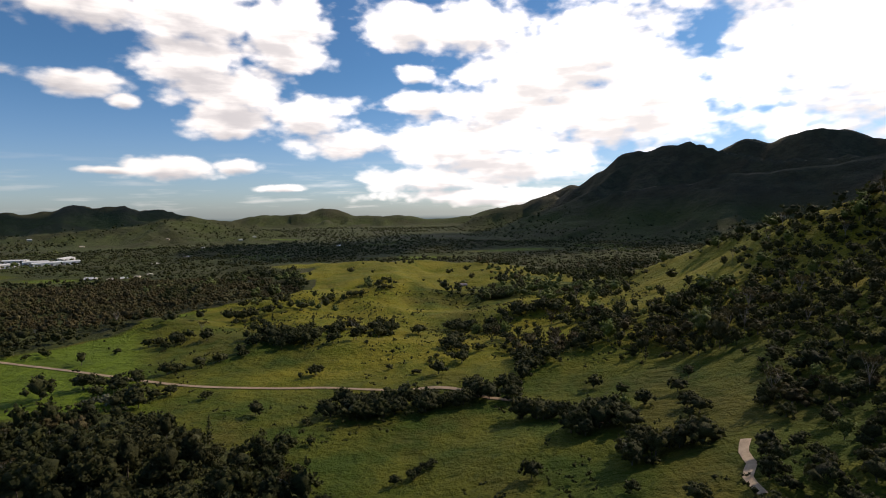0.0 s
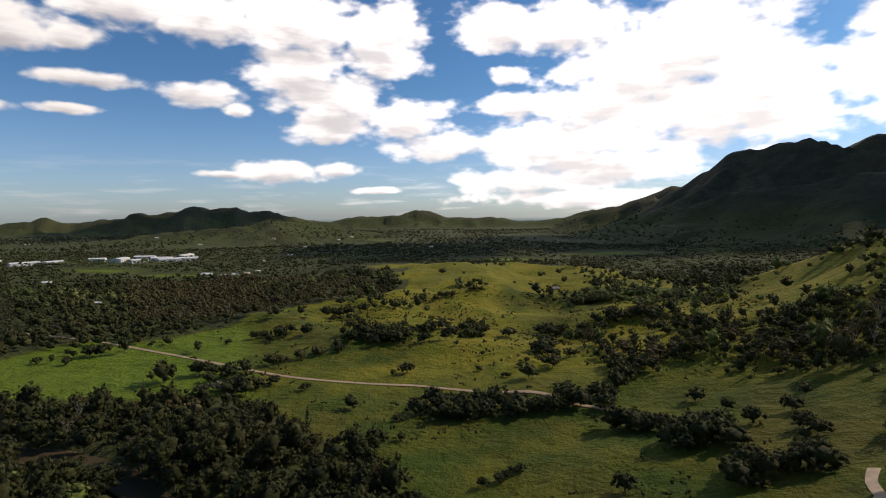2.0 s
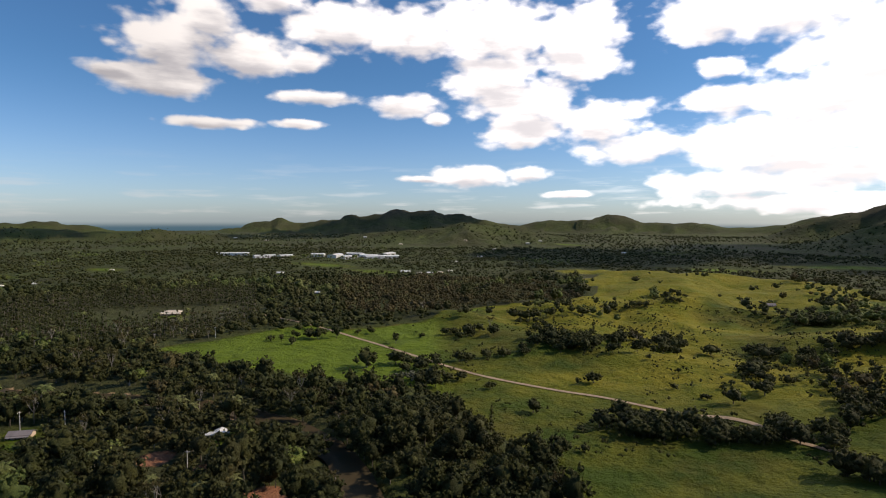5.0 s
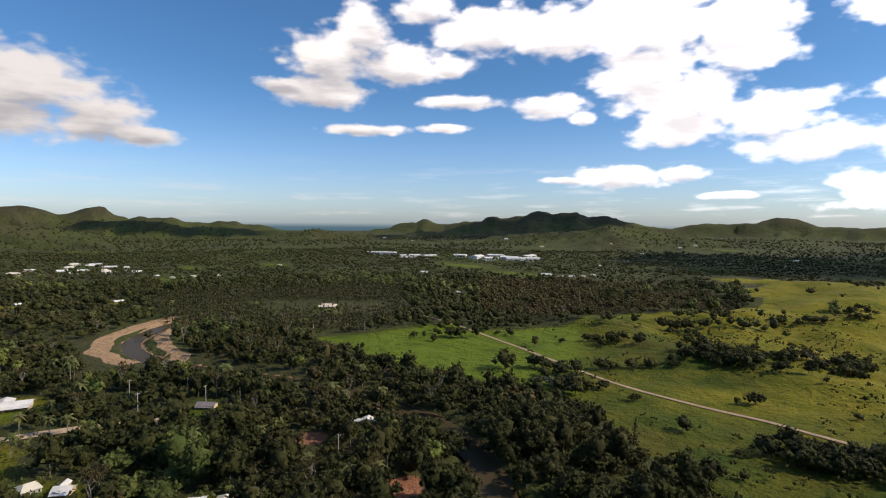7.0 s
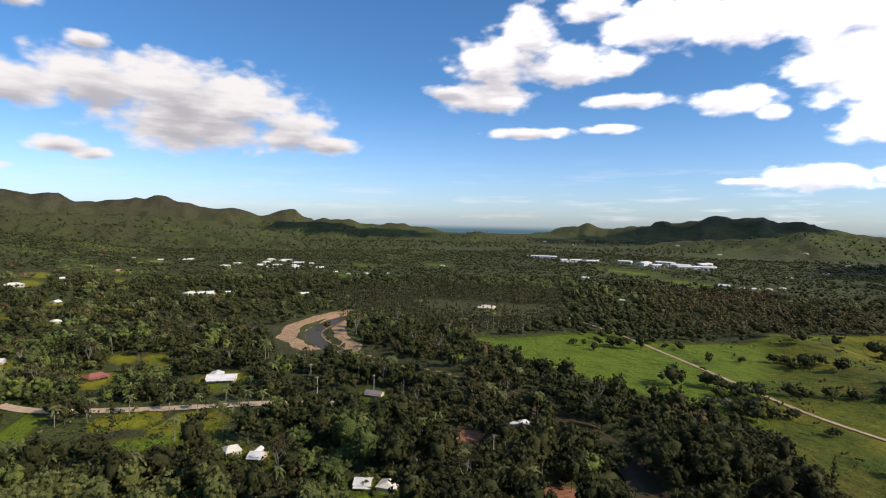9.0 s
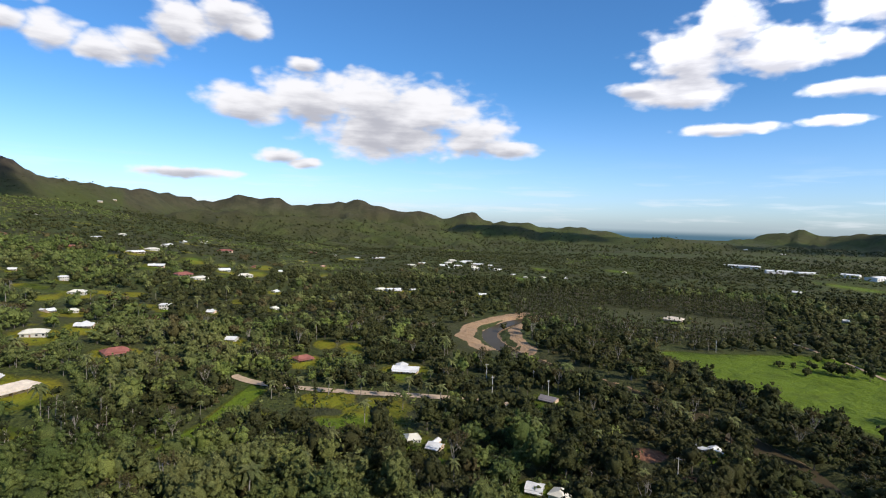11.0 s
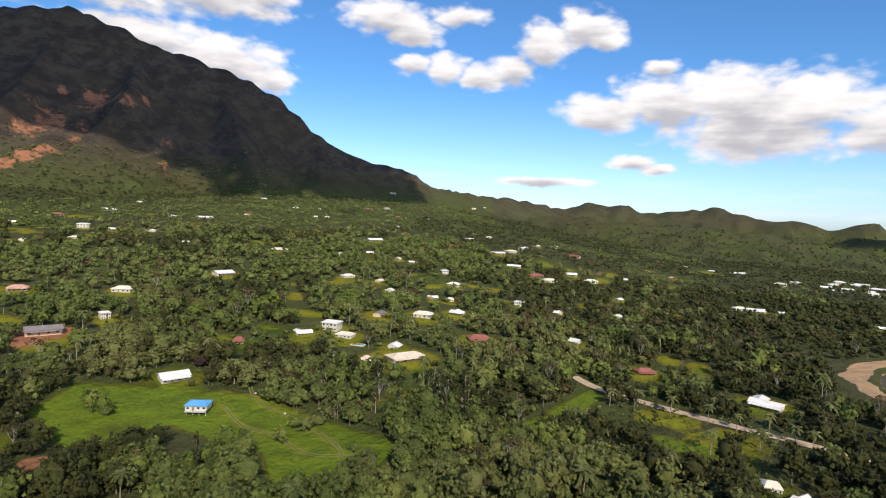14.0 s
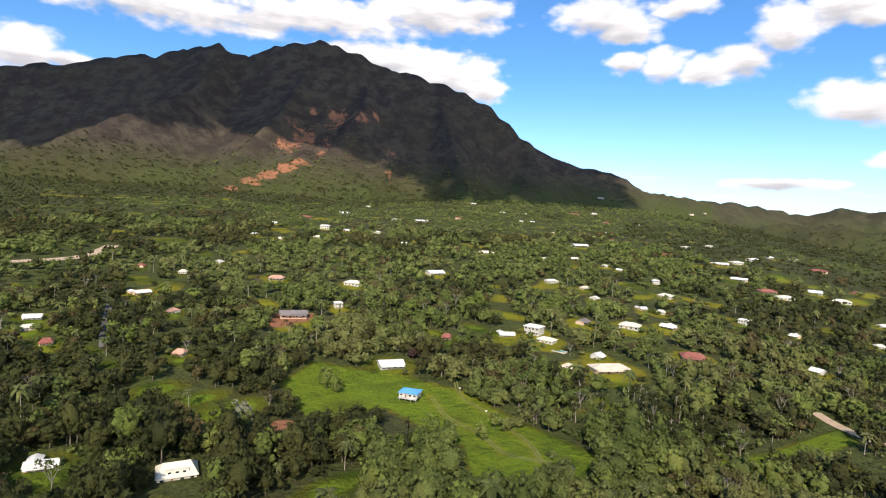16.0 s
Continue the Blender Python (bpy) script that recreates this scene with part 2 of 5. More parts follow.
    n.link(n.math("ADD", tuft, n.math("ADD", n.math("MULTIPLY", n.noise(place, 0.06, 6, 0.65), 6.0), n.math("MULTIPLY", n.noise(place, 0.014, 7, 0.6), 12.0))), b.inputs["Height"])
    n.link(b.outputs[0], shader.inputs["Normal"])
    n.link(shader.outputs[0], n.add("ShaderNodeOutputMaterial").inputs[0])
    return m


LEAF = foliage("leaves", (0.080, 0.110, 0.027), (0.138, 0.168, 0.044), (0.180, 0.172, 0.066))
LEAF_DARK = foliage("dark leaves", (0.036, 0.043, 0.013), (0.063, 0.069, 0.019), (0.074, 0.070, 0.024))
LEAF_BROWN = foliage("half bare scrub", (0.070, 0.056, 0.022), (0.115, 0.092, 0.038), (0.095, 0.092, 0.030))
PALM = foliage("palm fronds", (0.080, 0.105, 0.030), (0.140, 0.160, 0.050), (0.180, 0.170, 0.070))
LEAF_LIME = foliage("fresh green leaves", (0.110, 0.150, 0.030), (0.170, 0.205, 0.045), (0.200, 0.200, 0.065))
BARK = material("bark", (0.13, 0.11, 0.085), 0.95, variation=0.4)
PALE_BARK = material("pale bark", (0.27, 0.24, 0.20), 0.9, variation=0.35)
GROUND = ground_material()
SANDY = material("sandy lane", (0.46, 0.34, 0.23), 0.95, variation=0.25, bump=0.4)
DIRT = material("dirt road", (0.38, 0.27, 0.17), 0.95, variation=0.25, bump=0.4)
ASPHALT = material("worn asphalt", (0.13, 0.12, 0.11), 0.9, variation=0.2)
WHITE_METAL = material("white sheet metal", (0.70, 0.69, 0.66), 0.85, variation=0.18, scale=0.6)
CREAM_METAL = material("cream sheet metal", (0.72, 0.68, 0.56), 0.5, variation=0.12, scale=0.6)
GREY_METAL = material("grey sheet metal", (0.20, 0.175, 0.175), 0.85, variation=0.2, scale=0.6)
BLUE_METAL = material("blue sheet metal", (0.10, 0.36, 0.68), 0.45, variation=0.12, scale=0.6)
RED_TILE = material("red roof tiles", (0.27, 0.095, 0.07), 0.8, variation=0.3)
PINK_TILE = material("pinkish roof tiles", (0.52, 0.30, 0.22), 0.8, variation=0.25)
TAN_TILE = material("pale tan roofing", (0.62, 0.53, 0.42), 0.8, variation=0.2)
PLASTER = material("white plaster", (0.50, 0.48, 0.43), 0.9, variation=0.12)
WARM_PLASTER = material("warm plaster", (0.60, 0.45, 0.33), 0.9, variation=0.15)
GLASS = material("dark window glass", (0.02, 0.025, 0.03), 0.1, variation=0.1)
WOOD = material("weathered wood", (0.24, 0.19, 0.14), 0.9, variation=0.3)
DOOR = material("painted door", (0.25, 0.14, 0.08), 0.7, variation=0.2)
CONCRETE = material("pale concrete pole", (0.55, 0.53, 0.50), 0.9, variation=0.15)
CERAMIC = material("insulator", (0.30, 0.22, 0.18), 0.4)
CLOUD = material("cloud", (0.85, 0.85, 0.86), 1.0, variation=0.05, scale=0.01)

# ============ the land ============


def lattice(ix, iy, seed):
    h = (ix * 374761393 + iy * 668265263 + seed * 974634777) & 0xFFFFFFFF
    h = ((h ^ (h >> 13)) * 1274126177) & 0xFFFFFFFF
    return ((h ^ (h >> 16)) & 0xFFFF) / 65535.0


def value_noise(x, y, seed):
    ix, iy = np.floor(x).astype(np.int64), np.floor(y).astype(np.int64)
    fx, fy = x - ix, y - iy
    fx, fy = fx * fx * (3 - 2 * fx), fy * fy * (3 - 2 * fy)
    a = lattice(ix, iy, seed) * (1 - fx) + lattice(ix + 1, iy, seed) * fx
    b = lattice(ix, iy + 1, seed) * (1 - fx) + lattice(ix + 1, iy + 1, seed) * fx
    return a * (1 - fy) + b * fy


def fbm(x, y, size, octaves=4, seed=0, ridged=False):
    total, amount, reach = 0.0, 1.0, 0.0
    for k in range(octaves):
        v = value_noise(x / size, y / size, seed + k * 17)
        if ridged:
            v = 1 - np.abs(2 * v - 1)
        total, reach = total + amount * v, reach + amount
        x, y = 0.8 * x - 0.6 * y + 31.7, 0.6 * x + 0.8 * y - 12.3
        amount, size = amount * 0.5, size * 0.5
    return total / reach


def smooth(v, low, high):
    s = np.clip((v - low) / (high - low), 0, 1)
    return s * s * (3 - 2 * s)


def polar(bearing, r):
    """Bearing in degrees, positive to the left of +y."""
    return -r * math.sin(radians(bearing)), r * math.cos(radians(bearing))


def line_distance(x, y, line):
    """Distance to a polyline, and the height along it (third value of its points)."""
    best, level = np.full(np.shape(x), 1e9), np.zeros(np.shape(x))
    for (ax, ay, az), (bx, by, bz) in zip(line[:-1], line[1:]):
        dx, dy = bx - ax, by - ay
        s = np.clip(((x - ax) * dx + (y - ay) * dy) / (dx * dx + dy * dy + 1e-9), 0, 1)
        d = np.hypot(x - ax - s * dx, y - ay - s * dy)
        near = d < best
        best, level = np.where(near, d, best), np.where(near, az + s * (bz - az), level)
    return best, level


def inside(x, y, polygon, soft=8.0):
    """1 inside a polygon, 0 outside, with a soft edge."""
    ring = [(*p, 0.0) for p in polygon] + [(*polygon[0], 0.0)]
    d, _ = line_distance(x, y, ring)
    odd = np.zeros(np.shape(x), bool)
    for (ax, ay, _), (bx, by, _) in zip(ring[:-1], ring[1:]):
        cross = ((ay > y) != (by > y)) & (x < (bx - ax) * (y - ay) / ((by - ay) if by != ay else 1e-9) + ax)
        odd ^= cross
    return smooth(np.where(odd, d, -d), -soft, soft)


def crest(points, steep, rough=0.15, lift=0.0):
    """A ridge: bearing, distance and elevation seen from the eye, with its steepness."""
    line = []
    for bearing, r, el in points:
        line.append((*polar(bearing, r), EYE + r * math.tan(radians(el + lift))))
    return line, steep, rough


RIDGES = [
    # the great mountain and its spurs
    crest([(190, 2600, 7), (172, 2500, 9.0), (165, 2450, 11.1), (159, 2400, 12.4), (155.9, 2350, 13.8), (153.3, 2320, 13.2),
           (150.9, 2300, 14.3), (146.4, 2250, 14.8), (141.8, 2200, 14.1), (135.4, 2150, 12.7), (129.9, 2100, 10.3), (125.1, 2050, 6.6)], 1.05, 0.12, 0.45),
    crest([(125.1, 2050, 6.6), (121.6, 2050, 5.1), (116.7, 2100, 4.1), (113.9, 2150, 2.6), (110.9, 2250, 2.2), (104.7, 2600, 1.4), (102.0, 2800, 1.1)], 0.8, 0.12, 0.3),
    crest([(155, 2300, 13.0), (159, 1980, 9.3), (165, 1780, 6.3), (172, 1620, 2.6), (180, 1500, 1.0)], 0.95),
    crest([(147, 2250, 14.0), (150, 1900, 8.8), (153, 1720, 5.6), (157, 1520, 1.4)], 0.95),
    crest([(141, 2200, 13.5), (142.5, 1850, 9.3), (146, 1620, 4.6), (149, 1470, 1.0)], 0.95),
    crest([(135, 2150, 12.2), (133, 1830, 7.4), (131, 1580, 2.0)], 0.95),
    # the mountain beyond the pastures
    crest([(-4, 3000, -0.4), (-10, 3000, 1.2), (-12.4, 2900, 1.6), (-15.6, 2850, 3.4), (-17.8, 2800, 5.0), (-19.3, 2800, 5.5), (-22.3, 2770, 5.9),
           (-23.9, 2750, 6.1), (-27, 2650, 4.7), (-31, 2500, 4.1), (-38, 2400, 3.8), (-55, 2400, 5.0)], 0.75, 0.15, 0.3),
    crest([(-20, 3600, 3.5), (-25.9, 3600, 5.0), (-28.4, 3600, 5.8), (-30.2, 3600, 5.4), (-32.3, 3600, 6.2), (-34.1, 3600, 6.4),
           (-35.8, 3600, 6.1), (-38.3, 3600, 5.2), (-55, 3700, 6.0)], 0.8, 0.15, 0.55),
    crest([(-4, 4500, 0.0), (-8.4, 4500, 0.6), (-12.9, 4500, 2.3), (-17, 4500, 1.5)], 0.6, 0.2, 0.3),
    crest([(-19, 2800, 5.0), (-15, 2500, 2.2)], 0.7),
    crest([(-9, 2400, -0.6), (-12.4, 2380, 0.2), (-17, 2330, 1.7), (-22.8, 2280, 2.5), (-27.5, 2250, 3.4), (-33, 2250, 3.7), (-48, 2300, 4.5)], 0.7, 0.25),
    # far hills
    crest([(48, 4300, -0.5), (45.8, 4300, 0.0), (42.9, 4300, -0.25), (39.5, 4200, 0.1), (34.8, 4200, 0.7), (33.3, 4200, 1.25), (32.3, 4200, 0.85),
           (30.6, 4200, 1.0), (26.6, 4200, 0.5), (24.8, 4200, -0.1), (20.8, 4200, -0.5)], 0.5, 0.55, 0.1),
    crest([(20.8, 4300, -0.5), (16.1, 4300, -0.05), (11.7, 4300, 0.3), (8.9, 4300, -0.35), (4.3, 4300, -0.3), (-0.3, 4300, -0.75), (-4, 4300, -0.3)], 0.5, 0.55, 0.1),
    crest([(110, 3300, 1.5), (105.8, 3400, 1.4), (101.9, 3400, 1.0), (97.8, 3400, 1.6), (93.3, 3400, 1.3), (86.4, 3400, 1.6), (81.3, 3400, 1.0),
           (78, 3400, 0.6), (75.6, 3400, 0.55), (73.2, 3400, 0.0)], 0.5, 0.55, 0.1),
    crest([(73.2, 3900, 0.0), (69, 3900, -0.05), (67.5, 3900, -0.4), (63.6, 3900, -0.25), (60.8, 3900, -0.65)], 0.5, 0.55, 0.1),
    crest([(102, 2300, 0.3), (96, 2200, -0.1), (88, 2300, 0.2), (80, 2400, -0.7), (75, 2600, -1.5)], 0.35, 0.5),
    crest([(76, 2900, -0.3), (70, 2900, -0.6), (63, 2900, -1.0), (58, 2800, -1.2), (56, 2700, -0.75), (54, 2700, -1.3), (48, 2800, -1.5)], 0.4, 0.5),
    crest([(38, 2500, -1.5), (30, 2400, -0.9), (27, 2400, -0.6), (22, 2500, -1.0), (16, 2600, -1.7)], 0.3, 0.5),
    # the scrubby slope beside the pastures
    crest([(-11, 780, -7.2), (-15.1, 700, -6.9), (-20.4, 620, -5.4), (-25.4, 560, -3.3), (-29, 530, -2.0), (-32, 500, -0.9), (-35.2, 480, 0.2),
           (-38.4, 470, 1.5), (-50, 450, 6.0), (-75, 480, 9.0)], 0.62, 0.06),
]
RIVER = [(-560, 245), (-531, 214), (-507, 178), (-467, 146), (-433, 137), (-394, 138), (-348, 152), (-300, 172), (-242, 190), (-187, 190), (-150, 178),
         (-120, 157), (-95, 128), (-85, 90), (-90, 40), (-80, -40), (-20, -90)]
MEADOW = [(-380, 250), (-321, 246), (-270, 243), (-221, 252), (-184, 256), (-152, 262), (-120, 240), (-95, 222), (-65, 205), (-40, 172), (-10, 140),
          (40, 120), (150, 90), (400, 100), (520, 330), (400, 600), (240, 800), (100, 930), (-60, 960), (-180, 975), (-230, 850), (-172, 760), (-160, 700),
          (-165, 645), (-195, 605), (-220, 545), (-240, 515), (-250, 485), (-255, 440), (-275, 400), (-300, 375), (-345, 372), (-368, 295)]
CLEARING = [(-144, -247), (-176, -262), (-200, -225), (-214, -180), (-208, -135), (-204, -98), (-172, -95), (-146, -118), (-166, -142), (-168, -192), (-133, -206)]
LANE_STRIP = [(-322, -38), (-310, -28), (-262, -40), (-214, -62), (-216, -78), (-262, -54)]


# low grassy mounds of the pasture: x, y, half widths, height
MOUNDS = [(-235, 462, 62, 30, 8), (-165, 525, 55, 28, 6), (-140, 740, 80, 45, 6), (-60, 385, 62, 26, 6), (-30, 610, 80, 40, 8), (35, 345, 42, 30, 5), (95, 470, 60, 34, 8), (-95, 445, 40, 22, 5)]


def height(x, y):
    """The height of the land, in metres."""
    shape = np.shape(x)
    x, y = np.atleast_1d(np.asarray(x, float)), np.atleast_1d(np.asarray(y, float))
    r = np.hypot(x, y)
    bearing = np.degrees(np.arctan2(-x, y))
    behind = np.where(bearing < -90, bearing + 360, bearing)
    z = 3.0 * (fbm(x, y, 160, 3, 5) - 0.5) * smooth(r, 60, 250)
    # the village climbs towards the mountain
    slope = np.clip(r - 250, 0, None)
    z = z + smooth(behind, 84, 122) * 0.088 * np.minimum(slope, 1500) + 14 * (fbm(x, y, 300, 3, 9) - 0.5) * smooth(r, 400, 1200)
    # rolling pastures
    roll = smooth(r, 330, 480) * smooth(r, 1150, 900) * smooth(behind, 30, 18) * smooth(behind, -60, -30)
    z = z + roll * (26 * (fbm(x, y, 170, 3, 21, True) - 0.52) + 11 * (fbm(x, y, 70, 3, 23) - 0.5))
    for px, py, rx, ry, tall in MOUNDS:
        z = z + tall * np.exp(-((x - px) / rx) ** 2 - ((y - py) / ry) ** 2)
    rise = z
    for line, steep, rough in RIDGES:
        d, top = line_distance(x, y, line)
        near = d * (1 - 1.65 * rough) * steep < 2.2 * np.maximum(1.2 * top, 7.0)
        if not near.any():
            continue
        px, py, d, top = x[near], y[near], d[near], top[near]
        above = np.maximum(top + rough * 0.9 * np.minimum(top, 150) * (fbm(px, py, 150, 4, 45) - 0.5), 6.0)
        d = d * (1 + rough * 3 * (fbm(px, py, above * 1.1 + 60, 4, 40, True) - 0.55))
        hill = above * (1.13 * np.exp(-np.maximum(d, 0) * steep / above) - 0.13)
        rise[near] = np.maximum(rise[near], hill)
    rise = rise - (0.10 * np.maximum(rise - 110, 0)) * (fbm(x, y, 210, 5, 77, True) - 0.62) * smooth(r, 900, 1500) * 1.2
    far = smooth(r, 1700, 2100) * smooth(rise, 20, 60) * smooth(rise, 330, 200)
    z = rise - 34 * far * (fbm(x, y, 170, 5, 91, True) - 0.66)
    z = z + 30 * smooth(r, 2500, 3000) * smooth(z, 45, 100) * smooth(z, 330, 220) * (fbm(x, y, 105, 3, 92) - 0.5)
    d, _ = line_distance(x, y, [(*p, 0.0) for p in RIVER])
    z = z * smooth(d, 8, 45) - 3.2 * smooth(d, 12, 5)
    return z.reshape(shape)


# houses: x, y, width, turn, kind
HOUSES_SLOPE = [
    (-206, -231, 18, 153, "w"), (-261, -453, 15, 140, "p"), (-309, -402, 17, 117, "w"), (-147, -452, 16, 191, "w"), (-410, -398, 20, 164, "w"),
    (-304, -224, 14, 141, "w"), (-324, -215, 15, 98, "d"), (-316, -199, 15, 97, "w"), (-285, -162, 12, 94, "t"), (-300, -146, 28, 146, "t"),
    (-316, -162, 11, 187, "w"), (-397, -179, 19, 104, "w"), (-424, -160, 16, 85, "w"), (-366, -122, 19, 123, "r"), (-376, -207, 15, 188, "g"),
    (-454, -240, 8, 187, "w"), (-268, -246, 8, 122, "r"), (-609, -293, 8, 105, "w"), (-584, -239, 9, 127, "d"),
]
HOUSES_FOOT = [
    (-531, -206, 15, 86, "w"), (-73, -413, 13, 159, "w"), (-67, -392, 12, 185, "w"), (-121, -309, 8, 133, "p"), (-70, -361, 8, 158, "r"),
    (-42, -223, 13, 159, "w"), (-544, -855, 23, 162, "r"), (-665, -903, 23, 158, "w"), (-499, -727, 16, 135, "d"), (-517, -691, 16, 133, "w"),
    (-545, -657, 14, 130, "w"), (-451, -792, 13, 125, "w"), (-385, -661, 9, 219, "w"), (-696, -783, 21, 128, "w"), (-729, -751, 28, 165, "w"),
    (-840, -755, 18, 201, "r"), (-1157, -992, 19, 145, "w"), (-810, -1011, 13, 156, "w"), (-558, -451, 21, 143, "t"),
]
HOUSES_MIDDLE = [
    (-728, -414, 26, 149, "w"), (-1194, -698, 23, 110, "r"), (-1277, -694, 21, 93, "w"), (-852, -424, 14, 186, "r"), (-1687, -894, 23, 107, "w"),
    (-1053, -808, 14, 102, "w"), (-1081, -763, 13, 115, "w"), (-178, -549, 8, 232, "r"), (-201, -511, 8, 148, "w"), (-248, -543, 8, 225, "w"),
    (-253, -347, 8, 158, "d"), (-483, -304, 14, 152, "w"), (-842, -254, 22, 136, "w"), (-1011, -258, 32, 174, "w"), (-750, -203, 21, 95, "w"),
    (-709, -163, 21, 132, "r"), (-697, -142, 20, 131, "w"), (-799, -132, 17, 114, "w"), (-769, -101, 22, 112, "w"),
]
HOUSES_TOWN = [
    (-1050, -171, 28, 89, "r"), (-505, -130, 10, 94, "d"), (-509, -94, 8, 75, "w"), (-417, -63, 10, 73, "w"), (-810, -322, 11, 86, "r"),
    (-961, -345, 15, 139, "w"), (-1058, -341, 14, 97, "w"), (-1093, -252, 16, 173, "w"), (-1163, -228, 19, 171, "w"), (-373, -12, 15, 121, "r"),
    (-341, 52, 21, 71, "w"), (-722, 91, 22, 97, "w"), (-686, 202, 12, 88, "w"), (-1339, -26, 25, 66, "r"), (-554, -45, 8, 124, "w"),
    (-1108, 240, 18, 92, "w"), (-1219, 284, 23, 106, "w"), (-1108, 272, 19, 66, "w"), (-1205, 315, 25, 90, "w"),
]
HOUSES_VALLEY = [
    (-1141, 322, 27, 64, "w"), (-1067, 297, 18, 104, "w"), (-1057, 324, 20, 142, "w"), (-1086, 171, 20, 71, "w"), (-1147, 205, 17, 149, "w"),
    (-1029, 332, 18, 87, "w"), (-502, 352, 21, 44, "t"), (-273, 119, 12, 41, "g"), (-222, 47, 8, 52, "w"), (-232, 39, 8, 95, "w"),
    (-181, 75, 8, 57, "w"), (-175, 82, 8, 134, "w"), (-200, 162, 8, 121, "w"), (-1309, 77, 13, 101, "w"), (-1337, 25, 14, 63, "w"),
    (-912, 378, 12, 57, "w"), (-912, 419, 10, 80, "w"), (-1023, 599, 10, 49, "w"), (-1299, 127, 32, 114, "w"),
]
HOUSES_PLOTS = [
    (-549, 859, 19, 7, "w"), (-507, 843, 14, 6, "t"), (-492, 852, 14, 20, "w"), (-481, 867, 10, 4, "t"), (-475, 893, 10, 18, "w"),
    (-701, 698, 14, 20, "w"), (-475, 535, 9, 31, "w"),
]
HOUSES_REMOTE = [
    (434, 1467, 14, 20, "w"), (-304, 1612, 14, 50, "w"), (-333, 1143, 12, 30, "w"), (-714, 2097, 16, 10, "w"), (-672, 1551, 14, 70, "w"), (-1125, 1725, 16, 20, "t"),
    (-590, 1132, 14, 40, "w"), (-600, 1292, 13, 60, "w"), (-1411, 1891, 16, 30, "w"), (-1826, 1743, 16, 80, "w"), (-710, 1944, 15, 40, "w"), (-957, 1925, 15, 10, "t"),
    (-2053, 1769, 17, 60, "w"), (23, 668, 10, 20, "g"),
]
HOUSES_SCATTERED = [
    (-438, -653, 13, 115, "w"), (-934, -668, 9, 123, "w"), (-948, -650, 9, 98, "w"), (-514, -560, 9, 135, "w"), (-587, -382, 8, 146, "w"), (-622, -359, 10, 104, "w"),
    (-614, -314, 8, 96, "w"), (-1120, -602, 10, 93, "w"), (-1235, -555, 8, 87, "w"), (-2009, -715, 17, 136, "w"), (-913, -254, 23, 155, "w"), (-890, -103, 9, 122, "r"),
    (-876, -64, 13, 92, "w"), (-463, -183, 8, 113, "w"), (-459, -197, 8, 151, "w"), (-666, -54, 10, 153, "w"), (-148, -391, 8, 107, "p"), (-370, -703, 10, 98, "w"),
    (-728, 75, 16, 118, "w"), (-725, 117, 8, 112, "w"), (-699, 165, 9, 88, "r"), (-1063, -40, 9, 118, "t"),
]
HOUSES_UPPER = [
    (-1032, 0, 11, 119, "p"), (-913, 345, 8, 109, "w"), (-956, 338, 8, 106, "w"), (-1119, -575, 20, 124, "r"), (-826, -524, 8, 122, "t"), (-922, -477, 11, 165, "w"),
    (-2136, -714, 14, 96, "w"), (-485, -267, 11, 162, "t"), (-1150, 262, 20, 95, "w"), (-1180, 300, 16, 75, "w"), (-1095, 300, 18, 100, "w"), (-1120, 345, 14, 80, "w"),
    (-1075, 250, 16, 70, "w"), (-1165, 265, 14, 110, "w"), (-1040, 292, 16, 85, "w"),
]
HOUSES = HOUSES_SCATTERED + HOUSES_UPPER + HOUSES_SLOPE + HOUSES_FOOT + HOUSES_MIDDLE + HOUSES_TOWN + HOUSES_VALLEY + HOUSES_PLOTS + HOUSES_REMOTE
LAWNS = [(x * q, y * q, (0.75 if q == 1 else 0.55) * w + 3) for x, y, w, turn, kind in HOUSES if math.hypot(x, y) < 1000 for q in (1, 1 - 11 / math.hypot(x, y))]

GREENS = [(-416, 2, 16, 9), (-409, 21, 16, 9), (-850, -183, 45, 18), (-815, -90, 45, 14), (-908, 328, 40, 18), (-1056, 604, 60, 25), (-777, 890, 90, 45),
          (-604, 845, 80, 35), (-228, 941, 70, 40), (-95, -270, 16, 10), (-106, -250, 16, 9), (-345, -255, 10, 22), (-118, -232, 14, 10), (-1282, 67, 50, 20),
          (-592, 2067, 110, 60), (-60, 1200, 120, 60), (180, 1350, 130, 60),
          (-360, 792, 75, 16), (-882, -190, 34, 16), (-866, -145, 26, 12), (-597, -492, 14, 10), (-213, -383, 10, 16), (-93, -268, 12, 9), (-107, -230, 14, 12),
          (-268, -258, 8, 9), (-300, -249, 8, 14), (-785, -263, 20, 10), (-1226, 35, 22, 12), (-852, 325, 26, 16), (-1072, 439, 60, 20), (-908, -89, 40, 12),
          (-253, -668, 22, 12), (-505, -219, 16, 10), (-109, -148, 18, 8), (-200, -322, 16, 16), (-60, -165, 10, 14)]


